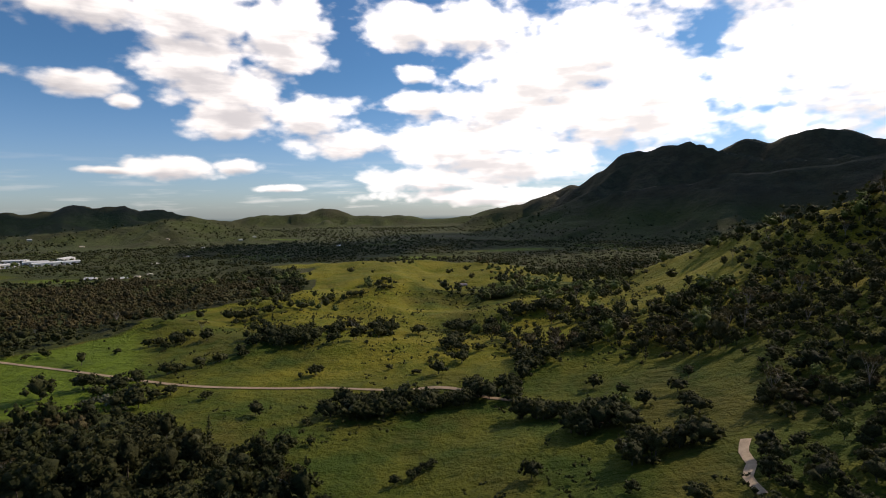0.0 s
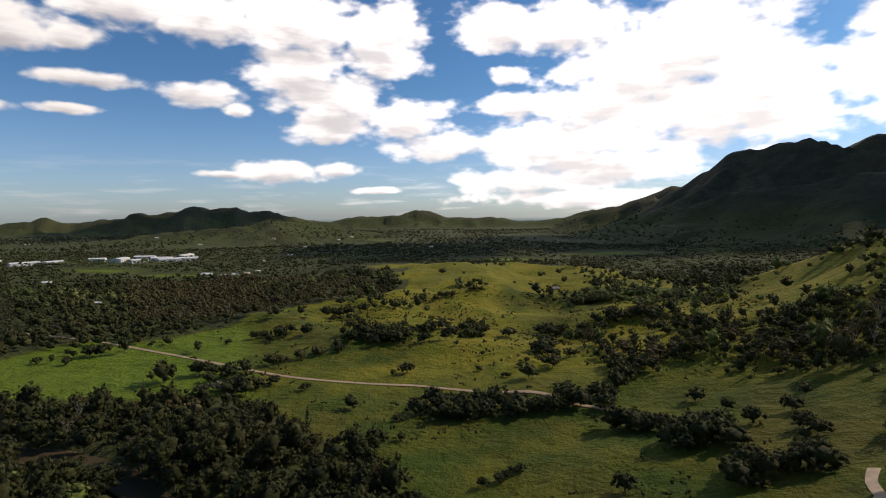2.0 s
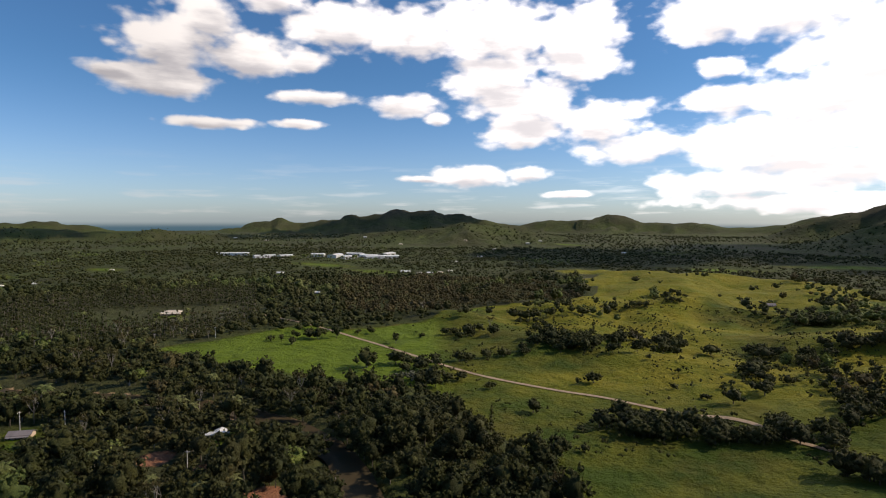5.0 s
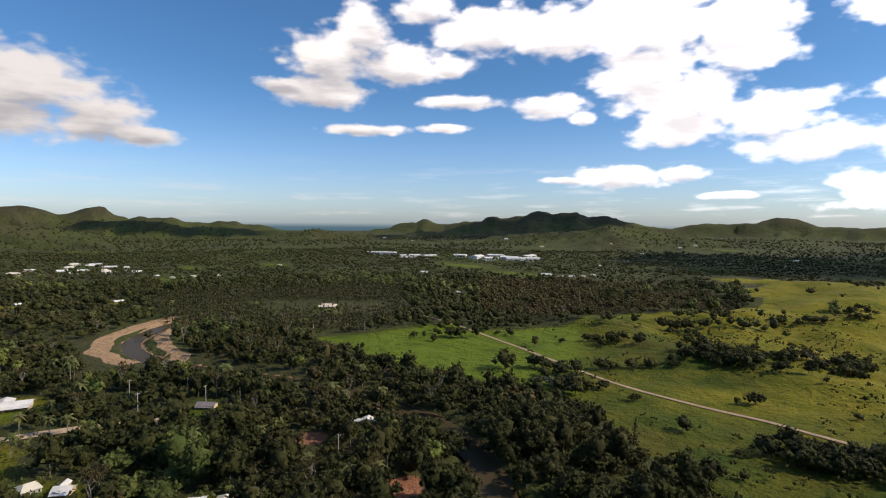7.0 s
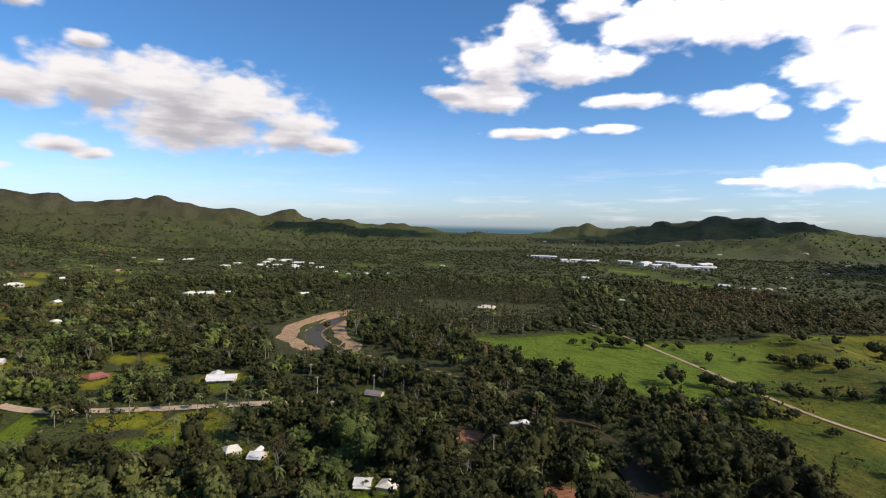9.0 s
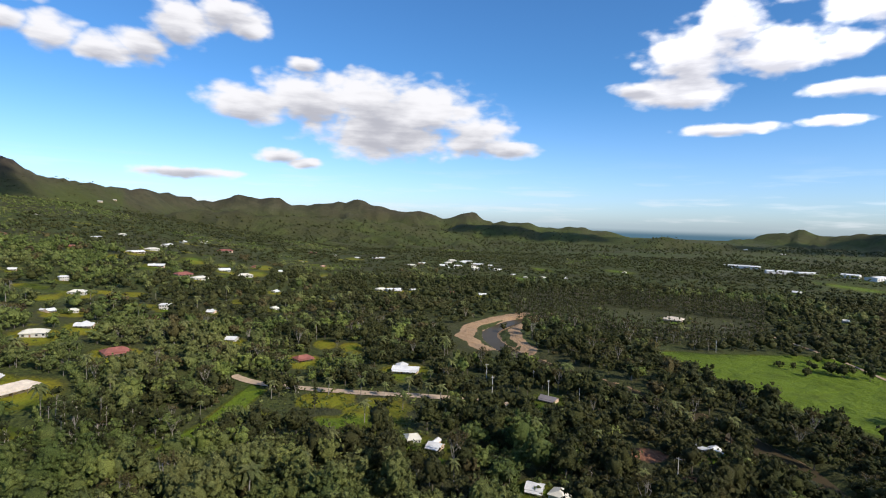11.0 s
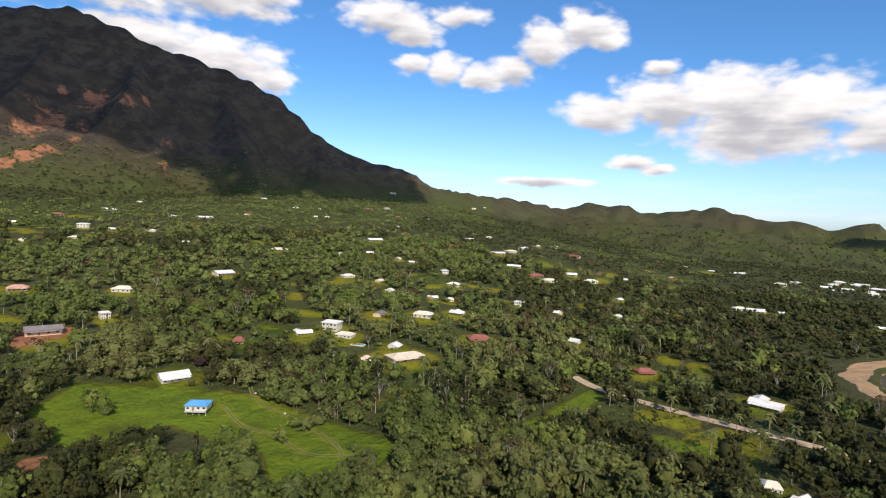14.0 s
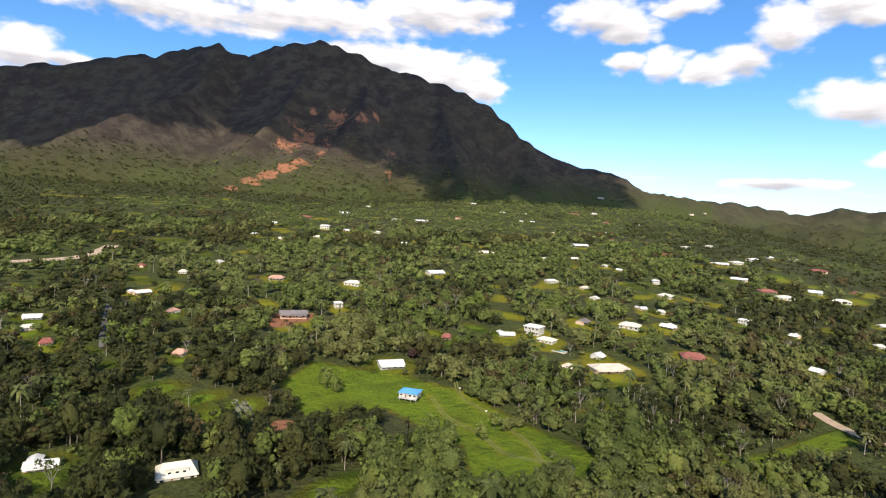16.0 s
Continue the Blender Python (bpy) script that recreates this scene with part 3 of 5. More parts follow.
def meadow(x, y):
    """How much of the ground is open grass."""
    r = np.hypot(x, y)
    wobble = 14 * (fbm(x, y, 45, 3, 61) - 0.5)
    wide = 36 * (fbm(x, y, 130, 3, 62) - 0.5) * smooth(r, 380, 500)
    g = inside(x + wobble + wide, y - wobble - wide, MEADOW, 5)
    g = np.maximum(g, inside(x + 0.4 * wobble, y, CLEARING, 3))
    g = np.maximum(g, inside(x, y, LANE_STRIP, 2))
    small = np.zeros(np.shape(r))
    for px, py, rx, ry in GREENS:
        small = np.maximum(small, 1.3 * np.exp(-(((x - px) / rx) ** 2 + ((y - py) / ry) ** 2)))
    for px, py, size in LAWNS:
        near = (np.abs(x - px) < 2.2 * size) & (np.abs(y - py) < 2.2 * size)
        if near.any():
            small[near] = np.maximum(small[near], 1.25 * np.exp(-((x[near] - px) ** 2 + (y[near] - py) ** 2) / size ** 2))
    spot = np.exp(-(((x + 272) / 42) ** 2 + ((y - 5) / 42) ** 2)) * smooth(fbm(x, y, 18, 2, 3), 0.35, 0.6)
    bearing = np.degrees(np.arctan2(-x, y))
    behind = np.where(bearing < -90, bearing + 360, bearing)
    glades = smooth(behind, 70, 90) * smooth(r, 230, 300) * smooth(r, 1700, 1300) * smooth(fbm(x, y, 42, 3, 70), 0.66, 0.76)
    small = np.maximum(small, 0.85 * glades)
    # Coarse pasture stays off the lush green, which also puts its backlit darkness in.
    rough = inside(x, y, MEADOW, 6) * smooth(bearing, 34, 24)
    return np.clip(np.maximum(np.maximum(g, 0.9 * small), spot * 1.2), 0, 1 - 0.25 * rough)


def sector(bearing_from, bearing_to, step):
    return np.arange(bearing_from, bearing_to, step)


def build_land():
    bearings = np.concatenate([sector(-44, 176, 0.38), sector(176, 316, 2.0)])
    rings = [0.0, 1.0]
    while rings[-1] < 4960:
        r = rings[-1]
        rings.append(r * (1.35 if r < 60 else 1.016 if r < 1000 else 1.0105 if r < 2800 else 1.016))
    rings = np.array(rings)
    nb, nr = len(bearings), len(rings)
    rad = np.radians(bearings)
    x, y = -np.outer(rings, np.sin(rad)), np.outer(rings, np.cos(rad))
    z = height(x, y)
    verts = np.stack([x, y, z], -1).reshape(-1, 3)
    i, j = np.meshgrid(np.arange(nr - 1), np.arange(nb), indexing="ij")
    k = (j + 1) % nb
    quads = np.stack([i * nb + j, i * nb + k, (i + 1) * nb + k, (i + 1) * nb + j], -1).reshape(-1, 4)[:, ::-1]
    mesh = raw_mesh("ground", verts, quads, [GROUND])
    mesh.polygons.foreach_set("use_smooth", np.ones(len(quads), bool))
    fx, fy, fz = verts.T
    r = np.hypot(fx, fy)
    cover = np.zeros((len(verts), 4), np.float32)
    cover[:, 0] = meadow(fx, fy)
    bearing = np.degrees(np.arctan2(-fx, fy))
    bearing = np.where(bearing < -90, bearing + 360, bearing)
    # Dry grass beyond 265 m; its contrast with the near pasture includes painted cloud shade.
    cover[:, 2] = np.clip(np.where(bearing > 108, smooth(fz, 110, 260), 0.65 * smooth(fz, 50, 160)) * smooth(r, 900, 1700) + 1.0 * smooth(r, 265, 360) * smooth(fbm(fx, fy, 120, 3, 14), 0.25, 0.42) * (r < 1100) * smooth(bearing, 34, 14) * (0.1 + 0.9 * cover[:, 0]), 0, 1)
    lawn = smooth(cover[:, 0], 0.3, 0.6) * smooth(r, 240, 290) * (bearing > 72) * (1 - inside(fx, fy, CLEARING, 6)) * smooth(fbm(fx, fy, 50, 3, 66), 0.36, 0.58)
    cover[:, 2] = np.maximum(cover[:, 2], 0.8 * lawn)
    for line in ([(-216, -186, 0), (-208, -178, 0), (-202, -151, 0), (-191, -125, 0), (-180, -112, 0)], [(-196, -190, 0), (-186, -168, 0), (-183, -146, 0), (-176, -128, 0)]):
        d, _ = line_distance(fx, fy, line)
        cover[:, 2] = np.maximum(cover[:, 2], 0.55 * smooth(d, 3.5, 1.0))
    for b, q, wide, deep in EARTH:
        px, py = polar(b, q)
        cover[:, 1] = np.maximum(cover[:, 1], np.exp(-((fx - px) ** 2 + (fy - py) ** 2) / wide ** 2) * deep)
    d, _ = line_distance(fx, fy, [(*p, 0.0) for p in RIVER])
    jig = 16 * (fbm(fx, fy, 26, 3, 64) - 0.5)
    outer, _ = line_distance(fx + jig, fy - jig, [(-545, 205, 0), (-525, 172, 0), (-487, 134, 0), (-447, 118, 0), (-395, 120, 0)])
    inner, _ = line_distance(fx - jig, fy + jig, [(-520, 210, 0), (-488, 184, 0), (-462, 166, 0), (-430, 155, 0), (-388, 153, 0)])
    bar = np.maximum(smooth(outer, 10, 4), smooth(inner, 8, 3))
    cover[:, 3] = np.maximum(bar, smooth(d, 11, 6) * 0.7) * smooth(fx, -120, -200)
    layer = mesh.color_attributes.new("cover", "FLOAT_COLOR", "POINT")
    layer.data.foreach_set("color", cover.ravel())
    ground = new("ground", mesh)
    tagged(ground, "wooded valley floor, rolling green pasture and dark mountain slopes", "ground", kind="structure")


EARTH = [
    (157.4, 1210, 16, 0.75), (156.1, 1340, 20, 0.8), (154.5, 1500, 24, 0.85), (152.7, 1556, 30, 0.95), (151.2, 1596, 34, 1.0), (149.6, 1628, 36, 1.0), (148.1, 1660, 34, 0.9),
    # small strong spots draw the sunlit top band of the scar as earth
    (147.1, 1972, 17, 1.0), (145.1, 1972, 17, 1.0), (143.2, 1900, 17, 1.0), (140.9, 1900, 17, 1.0),
    # upper scar: weights lowered to put its cloud shade into the earth cover
    (149.2, 1760, 60, 0.7), (148.0, 1850, 70, 0.66), (142.4, 1845, 60, 0.58), (141.0, 1890, 50, 0.5), (139.0, 1765, 34, 0.6), (139.3, 1660, 22, 0.66), (144.6, 1940, 80, 0.6),
    (145.0, 1800, 110, 0.55),
    (148.3, 402, 15, 1.5), (150.0, 390, 14, 1.5), (56.6, 242, 8, 1.2), (52.0, 222, 8, 1.2), (47.0, 194, 9, 1.2), (149.0, 240, 5, 1.1), (136.0, 155, 5, 1.1),
]


def raw_mesh(name, verts, faces, materials, slots=None):
    """A mesh from arrays: all faces have the same number of corners."""
    mesh = bpy.data.meshes.new(name)
    verts, faces = np.asarray(verts, np.float32), np.asarray(faces, np.int32)
    count, corners = faces.shape
    mesh.vertices.add(len(verts))
    mesh.vertices.foreach_set("co", verts.ravel())
    mesh.loops.add(count * corners)
    mesh.loops.foreach_set("vertex_index", faces.ravel())
    mesh.polygons.add(count)
    mesh.polygons.foreach_set("loop_start", np.arange(count, dtype=np.int32) * corners)
    for m in materials:
        mesh.materials.append(m)
    if slots is not None:
        mesh.polygons.foreach_set("material_index", np.asarray(slots, np.int32))
    mesh.update(calc_edges=True)
    return mesh


build_land()


def ribbon(line, width, lift, flat=None, step=3.0):
    """A strip along a smooth line, laid on the land (or at one level)."""
    pts = [Vector((*p, 0)) for p in line]
    path = []
    for k in range(len(pts) - 1):
        a, b, c, d = pts[max(k - 1, 0)], pts[k], pts[k + 1], pts[min(k + 2, len(pts) - 1)]
        count = max(2, int((c - b).length / step))
        for q in range(count):
            s = q / count
            path.append(0.5 * (2 * b + (c - a) * s + (2 * a - 5 * b + 4 * c - d) * s * s + (3 * b - a - 3 * c + d) * s ** 3))
    path.append(pts[-1])
    spots, faces = [], []
    for k, p in enumerate(path):
        t = (path[min(k + 1, len(path) - 1)] - path[max(k - 1, 0)]).normalized()
        side = Vector((-t.y, t.x, 0))
        w = width * (0.5 + 0.10 * noise.noise(p * 0.08))
        for s in (-1, -0.33, 0.33, 1):
            q = p + side * w * s
            spots.append((q.x, q.y, lift + (0.06 if abs(s) < 0.5 else 0)))
        if k:
            o = 4 * (k - 1)
            faces += [(o + c, o + c + 1, o + c + 5, o + c + 4) for c in range(3)]
    verts = np.array(spots)
    verts[:, 2] = flat if flat is not None else verts[:, 2] + height(verts[:, 0], verts[:, 1])
    return verts, [f[::-1] for f in faces]


ROAD = [(-420, 392), (-350, 376), (-285, 356), (-227, 334), (-174, 313), (-141, 303), (-95, 297), (-67, 296), (-42, 291), (-2, 284), (17, 269), (37, 253), (56, 225), (62, 210)]
LANE = [(-335, -50), (-322, -35), (-309, 0), (-297, 35), (-286, 66), (-270, 95)]


def water_material():
    m = bpy.data.materials.new("river water")
    m.use_nodes = True
    n = Nodes(m.node_tree)
    place = n.add("ShaderNodeNewGeometry").outputs["Position"]
    shader = n.add("ShaderNodeBsdfPrincipled")
    n.link(n.mix(n.noise(place, 0.05, 4), (0.062, 0.048, 0.028), (0.085, 0.066, 0.038)), shader.inputs["Base Color"])
    shader.inputs["Roughness"].default_value = 0.13
    shader.inputs["Specular IOR Level"].default_value = 0.2
    shader.inputs["IOR"].default_value = 1.07
    b = n.add("ShaderNodeBump")
    b.inputs["Strength"].default_value, b.inputs["Distance"].default_value = 0.25, 0.08
    n.link(n.noise(place, 0.8, 4), b.inputs["Height"])
    n.link(b.outputs[0], shader.inputs["Normal"])
    n.link(shader.outputs[0], n.add("ShaderNodeOutputMaterial").inputs[0])
    return m


WATER = water_material()
v, f = ribbon(RIVER, 14, 0, flat=-2.0)
tagged(new("river", raw_mesh("river", v, f, [WATER])), "slow brown river with dark reflections between wooded banks", "river", kind="structure")
v, f = ribbon(ROAD, 2.9, 0.35)
tagged(new("dirt_road", raw_mesh("dirt_road", v, f, [DIRT])), "pale dirt road across the green pasture", "road", kind="structure")
v, f = ribbon(LANE, 7.0, 0.4)
tagged(new("lane", raw_mesh("lane", v, f, [SANDY])), "pale sandy lane between trees and overgrown plots", "road", kind="structure")

GRAVEL_BAR = [(0, -570), (-82, -594), (-143, -607), (-187, -662)]
v, f = ribbon(GRAVEL_BAR, 13, 0.4)
tagged(new("gravel_bar", raw_mesh("gravel_bar", v, f, [SANDY])), "sandy gravel track below the foot of the mountain", "track", kind="structure")
VILLAGE_ROAD = [(-92, -340), (-96, -357), (-110, -401), (-120, -430)]
v, f = ribbon(VILLAGE_ROAD, 4, 0.4)
tagged(new("village_road", raw_mesh("village_road", v, f, [ASPHALT])), "grey asphalt village road between trees", "road", kind="structure")

v, f = ribbon([(93, 168), (88, 160), (86, 152), (81, 145), (80, 136)], 2.8, 0.2)
tagged(new("farm_track", raw_mesh("farm_track", v, f, [SANDY])), "short pale sandy farm track at the foot of the slope", "track", kind="structure")

MOWN = material("worn grass track", (0.150, 0.165, 0.040), 0.95, variation=0.3, bump=0.3)
for line in ([(-220, -194), (-208, -178), (-202, -151), (-191, -125), (-180, -112)], [(-196, -188), (-186, -168), (-183, -146), (-176, -126), (-184, -110)]):
    for side in (-0.9, 0.9):
        v, f = ribbon([(px + side, py) for px, py in line], 0.8, 0.22)
        tagged(new("wheel_track", raw_mesh("wheel_track", v, f, [MOWN])), "faint pale wheel rut pressed into the meadow grass", "track", "wheel ruts of the meadow", kind="structure")

# ============ trees ============
ICO = bmesh.new()
bmesh.ops.create_icosphere(ICO, subdivisions=1, radius=1.0)
ICO_V = np.array([v.co for v in ICO.verts])
ICO_F = np.array([[v.index for v in f.verts] for f in ICO.faces])
ICO.free()
ICO = bmesh.new()
bmesh.ops.create_icosphere(ICO, subdivisions=2, radius=1.0)
ICO2_V = np.array([v.co for v in ICO.verts])
ICO2_F = np.array([[v.index for v in f.verts] for f in ICO.faces])
ICO.free()
OCT_V = np.array([(1, 0, 0), (-1, 0, 0), (0, 1, 0), (0, -1, 0), (0, 0, 1), (0, 0, -1)], float)
OCT_F = np.array([(0, 2, 4), (2, 1, 4), (1, 3, 4), (3, 0, 4), (2, 0, 5), (1, 2, 5), (3, 1, 5), (0, 3, 5)])


class Form:
    """A bundle of triangles with two materials: 0 leaves, 1 bark."""

    def __init__(self, seed):
        self.rng = np.random.default_rng(seed)
        self.v, self.f, self.s, self.n = [], [], [], 0

    def put(self, v, f, slot):
        self.v.append(np.asarray(v, float))
        self.f.append(np.asarray(f) + self.n)
        self.s.append(np.full(len(f), slot))
        self.n += len(v)

    def core(self, centre, size, small=False):
        ball, faces = (OCT_V, OCT_F) if small else (ICO_V, ICO_F)
        v = ball * (1 + 0.45 * (self.rng.random((len(ball), 1)) - 0.5)) * size
        self.put(v + centre, faces, 0)

    def cards(self, centre, size, count, card):
        """Leaf clumps: small bent four-sided sprays over the upper face of a lobe."""
        rng = self.rng
        d = rng.normal(size=(count, 3))
        d[:, 2] = np.abs(d[:, 2]) * 1.0 - 0.35
        d /= np.linalg.norm(d, axis=1, keepdims=True)
        p = centre + d * size * (0.75 + 0.50 * rng.random((count, 1)))
        u = np.cross(d, rng.normal(size=(count, 3)))
        u /= np.linalg.norm(u, axis=1, keepdims=True)
        tip = d * 0.55 + rng.normal(size=(count, 3)) * 0.45
        w = np.cross(u, tip)
        w /= np.linalg.norm(w, axis=1, keepdims=True)
        c = card * (0.6 + 0.8 * rng.random((count, 1)))
        v = np.stack([p - u * c * 0.5, p + w * c * 0.35 - d * c * 0.1, p + u * c * 0.5, p - w * c * 0.55 + d * c * 0.25], 1).reshape(-1, 3)
        o = np.arange(count)[:, None] * 4
        self.put(v, np.concatenate([o + [0, 1, 2], o + [0, 2, 3]]), 0)

    def limb(self, a, b, ra, rb, sides=5):
        a, b = np.asarray(a, float), np.asarray(b, float)
        t = (b - a) / (np.linalg.norm(b - a) + 1e-9)
        u = np.cross(t, (0.3, 1, 0.2))
        u /= np.linalg.norm(u)
        w = np.cross(t, u)
        ang = np.arange(sides) * 2 * np.pi / sides
        ring = np.cos(ang)[:, None] * u + np.sin(ang)[:, None] * w
        i = np.arange(sides)
        j = (i + 1) % sides
        self.put(np.concatenate([a + ring * ra, b + ring * rb]), np.concatenate([np.stack([i, j, sides + j], 1), np.stack([i, sides + j, sides + i], 1)]), 1)

    def arrays(self):
        return np.concatenate(self.v), np.concatenate(self.f), np.concatenate(self.s)


def broadleaf(seed, tall=9.0, wide=7.5, clumps=16, sprays=60, card=0.7, skirt=-0.55, trunk=True):
    """A broadleaf tree: trunk, limbs and an uneven crown of many small leafy clumps and loose sprays."""
    f = Form(seed)
    rng = f.rng
    middle = np.array([0, 0, tall * 0.56])
    reach = np.array([wide * 0.5, wide * 0.5, tall * 0.42])
    if trunk:
        f.limb((0, 0, -1.0), (0.2, 0.1, tall * 0.5), 0.035 * wide, 0.02 * wide)
    if clumps > 4:
        f.core(middle, reach * 0.80)
    bulge = 1 + 0.3 * rng.normal(size=5)
    for k in range(clumps):
        up = 1 - (1 - skirt) * (k + 0.5) / clumps
        turn = 2.39996 * k + 0.5 * rng.normal()
        flat = math.sqrt(max(1 - up * up, 0))
        d = np.array([flat * math.cos(turn), flat * math.sin(turn), up])
        lump = np.clip(bulge[int(turn / 1.2566) % 5], 0.72, 1.3)
        c = middle + d * reach * (0.70 + 0.26 * rng.random()) * (lump if up < 0.8 else 1.0)
        size = wide * (0.11 + 0.11 * rng.random()) * (16.0 / max(clumps, 6)) ** 0.45
        s = np.array([size, size, size * (0.65 + 0.35 * rng.random())])
        f.core(c, s * 0.80, True)
        f.cards(c, s, max(1, sprays // clumps), card)
        if trunk and k % 5 == 1:
            f.limb((0.1, 0.05, tall * 0.35), c, 0.015 * wide, 0.008 * wide, 3)
    return f.arrays()


def gum(seed, tall=13.0, wide=4.5, clumps=8, card=0.8):
    """A tall thin tree with a bare pale trunk and a light crown at the top."""
    f = Form(seed)
    rng = f.rng
    lean = rng.normal(size=2) * 0.5
    top = np.array([lean[0], lean[1], tall * 0.8])
    f.limb((0, 0, -1), top * (0.5, 0.5, 0.6), 0.2, 0.15)
    f.limb(top * (0.5, 0.5, 0.6), top, 0.15, 0.07)
    for k in range(clumps):
        a = 2.4 * k + rng.random()
        q = wide * 0.42 * rng.random()
        c = np.array([lean[0] + q * math.cos(a), lean[1] + q * math.sin(a), tall * (0.52 + 0.45 * rng.random())])
        size = wide * (0.15 + 0.1 * rng.random())
        s = np.array([size, size, size * 1.1])
        f.core(c, s * 0.75, True)
        f.cards(c, s, 11, card)
        f.limb(top * (0.6, 0.6, 0.7), c, 0.06, 0.03, 3)
    return f.arrays()


def conifer(seed, tall=16.0, wide=3.6, tiers=7, cards=16, card=1.1):
    """A narrow columnar pine in ragged tiers."""
    f = Form(seed)
    f.limb((0, 0, -1), (0, 0, tall * 0.95), 0.25, 0.06)
    for k in range(tiers):
        s = k / (tiers - 1)
        q = wide * 0.5 * (1 - 0.72 * s) * (0.85 + 0.3 * f.rng.random())
        c = np.array([0.15 * f.rng.normal(), 0.15 * f.rng.normal(), tall * (0.16 + 0.78 * s)])
        size = np.array([q, q, tall * 0.085])
        f.core(c, size * 0.8, True)
        f.cards(c, size * 1.05, cards, card * (1 - 0.4 * s))
    return f.arrays()


def palm(seed, tall=9.0, fronds=13, reach=3.2):
    """A coconut palm: a thin leaning trunk and arching fronds."""
    f = Form(seed)
    rng = f.rng
    top = np.array([0.9 * rng.normal() * 0.5, 0.5 * rng.normal(), tall])
    mid = top * 0.5 + (0, 0, 0.0) - (top * (1, 1, 0)) * 0.15
    f.limb((0, 0, -1), mid, 0.2, 0.15)
    f.limb(mid, top, 0.15, 0.11)
    for k in range(fronds):
        a = k * 2.399 + 0.3 * rng.random()
        up = 0.9 - 1.3 * (k / fronds) + 0.15 * rng.normal()
        out = np.array([math.cos(a), math.sin(a), 0])
        side = np.array([-math.sin(a), math.cos(a), 0])
        rows = []
        for s in (0.0, 0.35, 0.7, 1.0):
            p = top + out * reach * s * math.cos(up * 0.7) + np.array([0, 0, reach * (s * math.sin(up) - 0.75 * s * s)])
            w = reach * (0.05 + 0.19 * math.sin(math.pi * min(s + 0.12, 1.0)))
            rows.append((p - side * w - (0, 0, 0.5 * w), p + (0, 0, 0.12), p + side * w - (0, 0, 0.5 * w)))
        v = np.array(rows).reshape(-1, 3)
        faces = []
        for q in range(3):
            o = 3 * q
            for c in (0, 1):
                faces += [(o + c, o + c + 1, o + c + 4), (o + c, o + c + 4, o + c + 3)]
        f.put(v, faces, 0)
    return f.arrays()


def bare_tree(seed, tall=11.0, cards=10):
    """A half-leafless pale-barked tree with forked limbs."""
    f = Form(seed)
    rng = f.rng
    f.limb((0, 0, -1), (0.2, 0, tall * 0.4), 0.2, 0.13)
    for k in range(6):
        a = k * 1.1 + rng.random()
        b = np.array([math.cos(a) * tall * 0.16, math.sin(a) * tall * 0.16, tall * (0.6 + 0.15 * rng.random())])
        f.limb((0.2, 0, tall * (0.3 + 0.02 * k)), b, 0.11, 0.07, 4)
        for q in range(3):
            e = b + np.array([rng.normal() * tall * 0.10, rng.normal() * tall * 0.10, tall * (0.12 + 0.14 * rng.random())])
            f.limb(b, e, 0.07, 0.03, 3)
            if rng.random() < 0.8:
                f.cards(e, np.array([1.0, 1.0, 0.7]), cards, 0.7)
    return f.arrays()


def scatter(spacing, r_from, r_to, seed, keep):
    """Jittered places over the viewed sector, where keep(x, y) says yes."""
    rng = np.random.default_rng(seed)
    n = int(2 * r_to / spacing)
    gx, gy = np.meshgrid(np.arange(n) * spacing - r_to, np.arange(n) * spacing - r_to)
    x = (gx + rng.random(gx.shape) * spacing * 0.95).ravel()
    y = (gy + rng.random(gy.shape) * spacing * 0.95).ravel()
    r = np.hypot(x, y)
    b = np.degrees(np.arctan2(-x, y))
    b = np.where(b < -90, b + 360, b)
    ok = (r >= r_from) & (r < r_to) & (b > -43) & (b < 176)
    x, y = x[ok], y[ok]
    ok = keep(x, y) > rng.random(len(x))
    return x[ok], y[ok]


ROAD_LINES = [([(*p, 0.0) for p in ROAD], 4.5), ([(*p, 0.0) for p in LANE], 6.0), ([(*p, 0.0) for p in GRAVEL_BAR], 12.0), ([(*p, 0.0) for p in VILLAGE_ROAD], 3.5),
              ([(0, -560, 0.0), (-80, -580, 0.0), (-140, -592, 0.0)], 14.0)]
KEEP_CLEAR = [((89, 161), (79, 137), 3.5), ((-401, 136), (-345, 154), 15), ((-345, 154), (-292, 176), 15), ((-386, 128), (-330, 146), 10), ((-142, 167), (-98, 141), 7)]     # ends and radius of open plots and banks


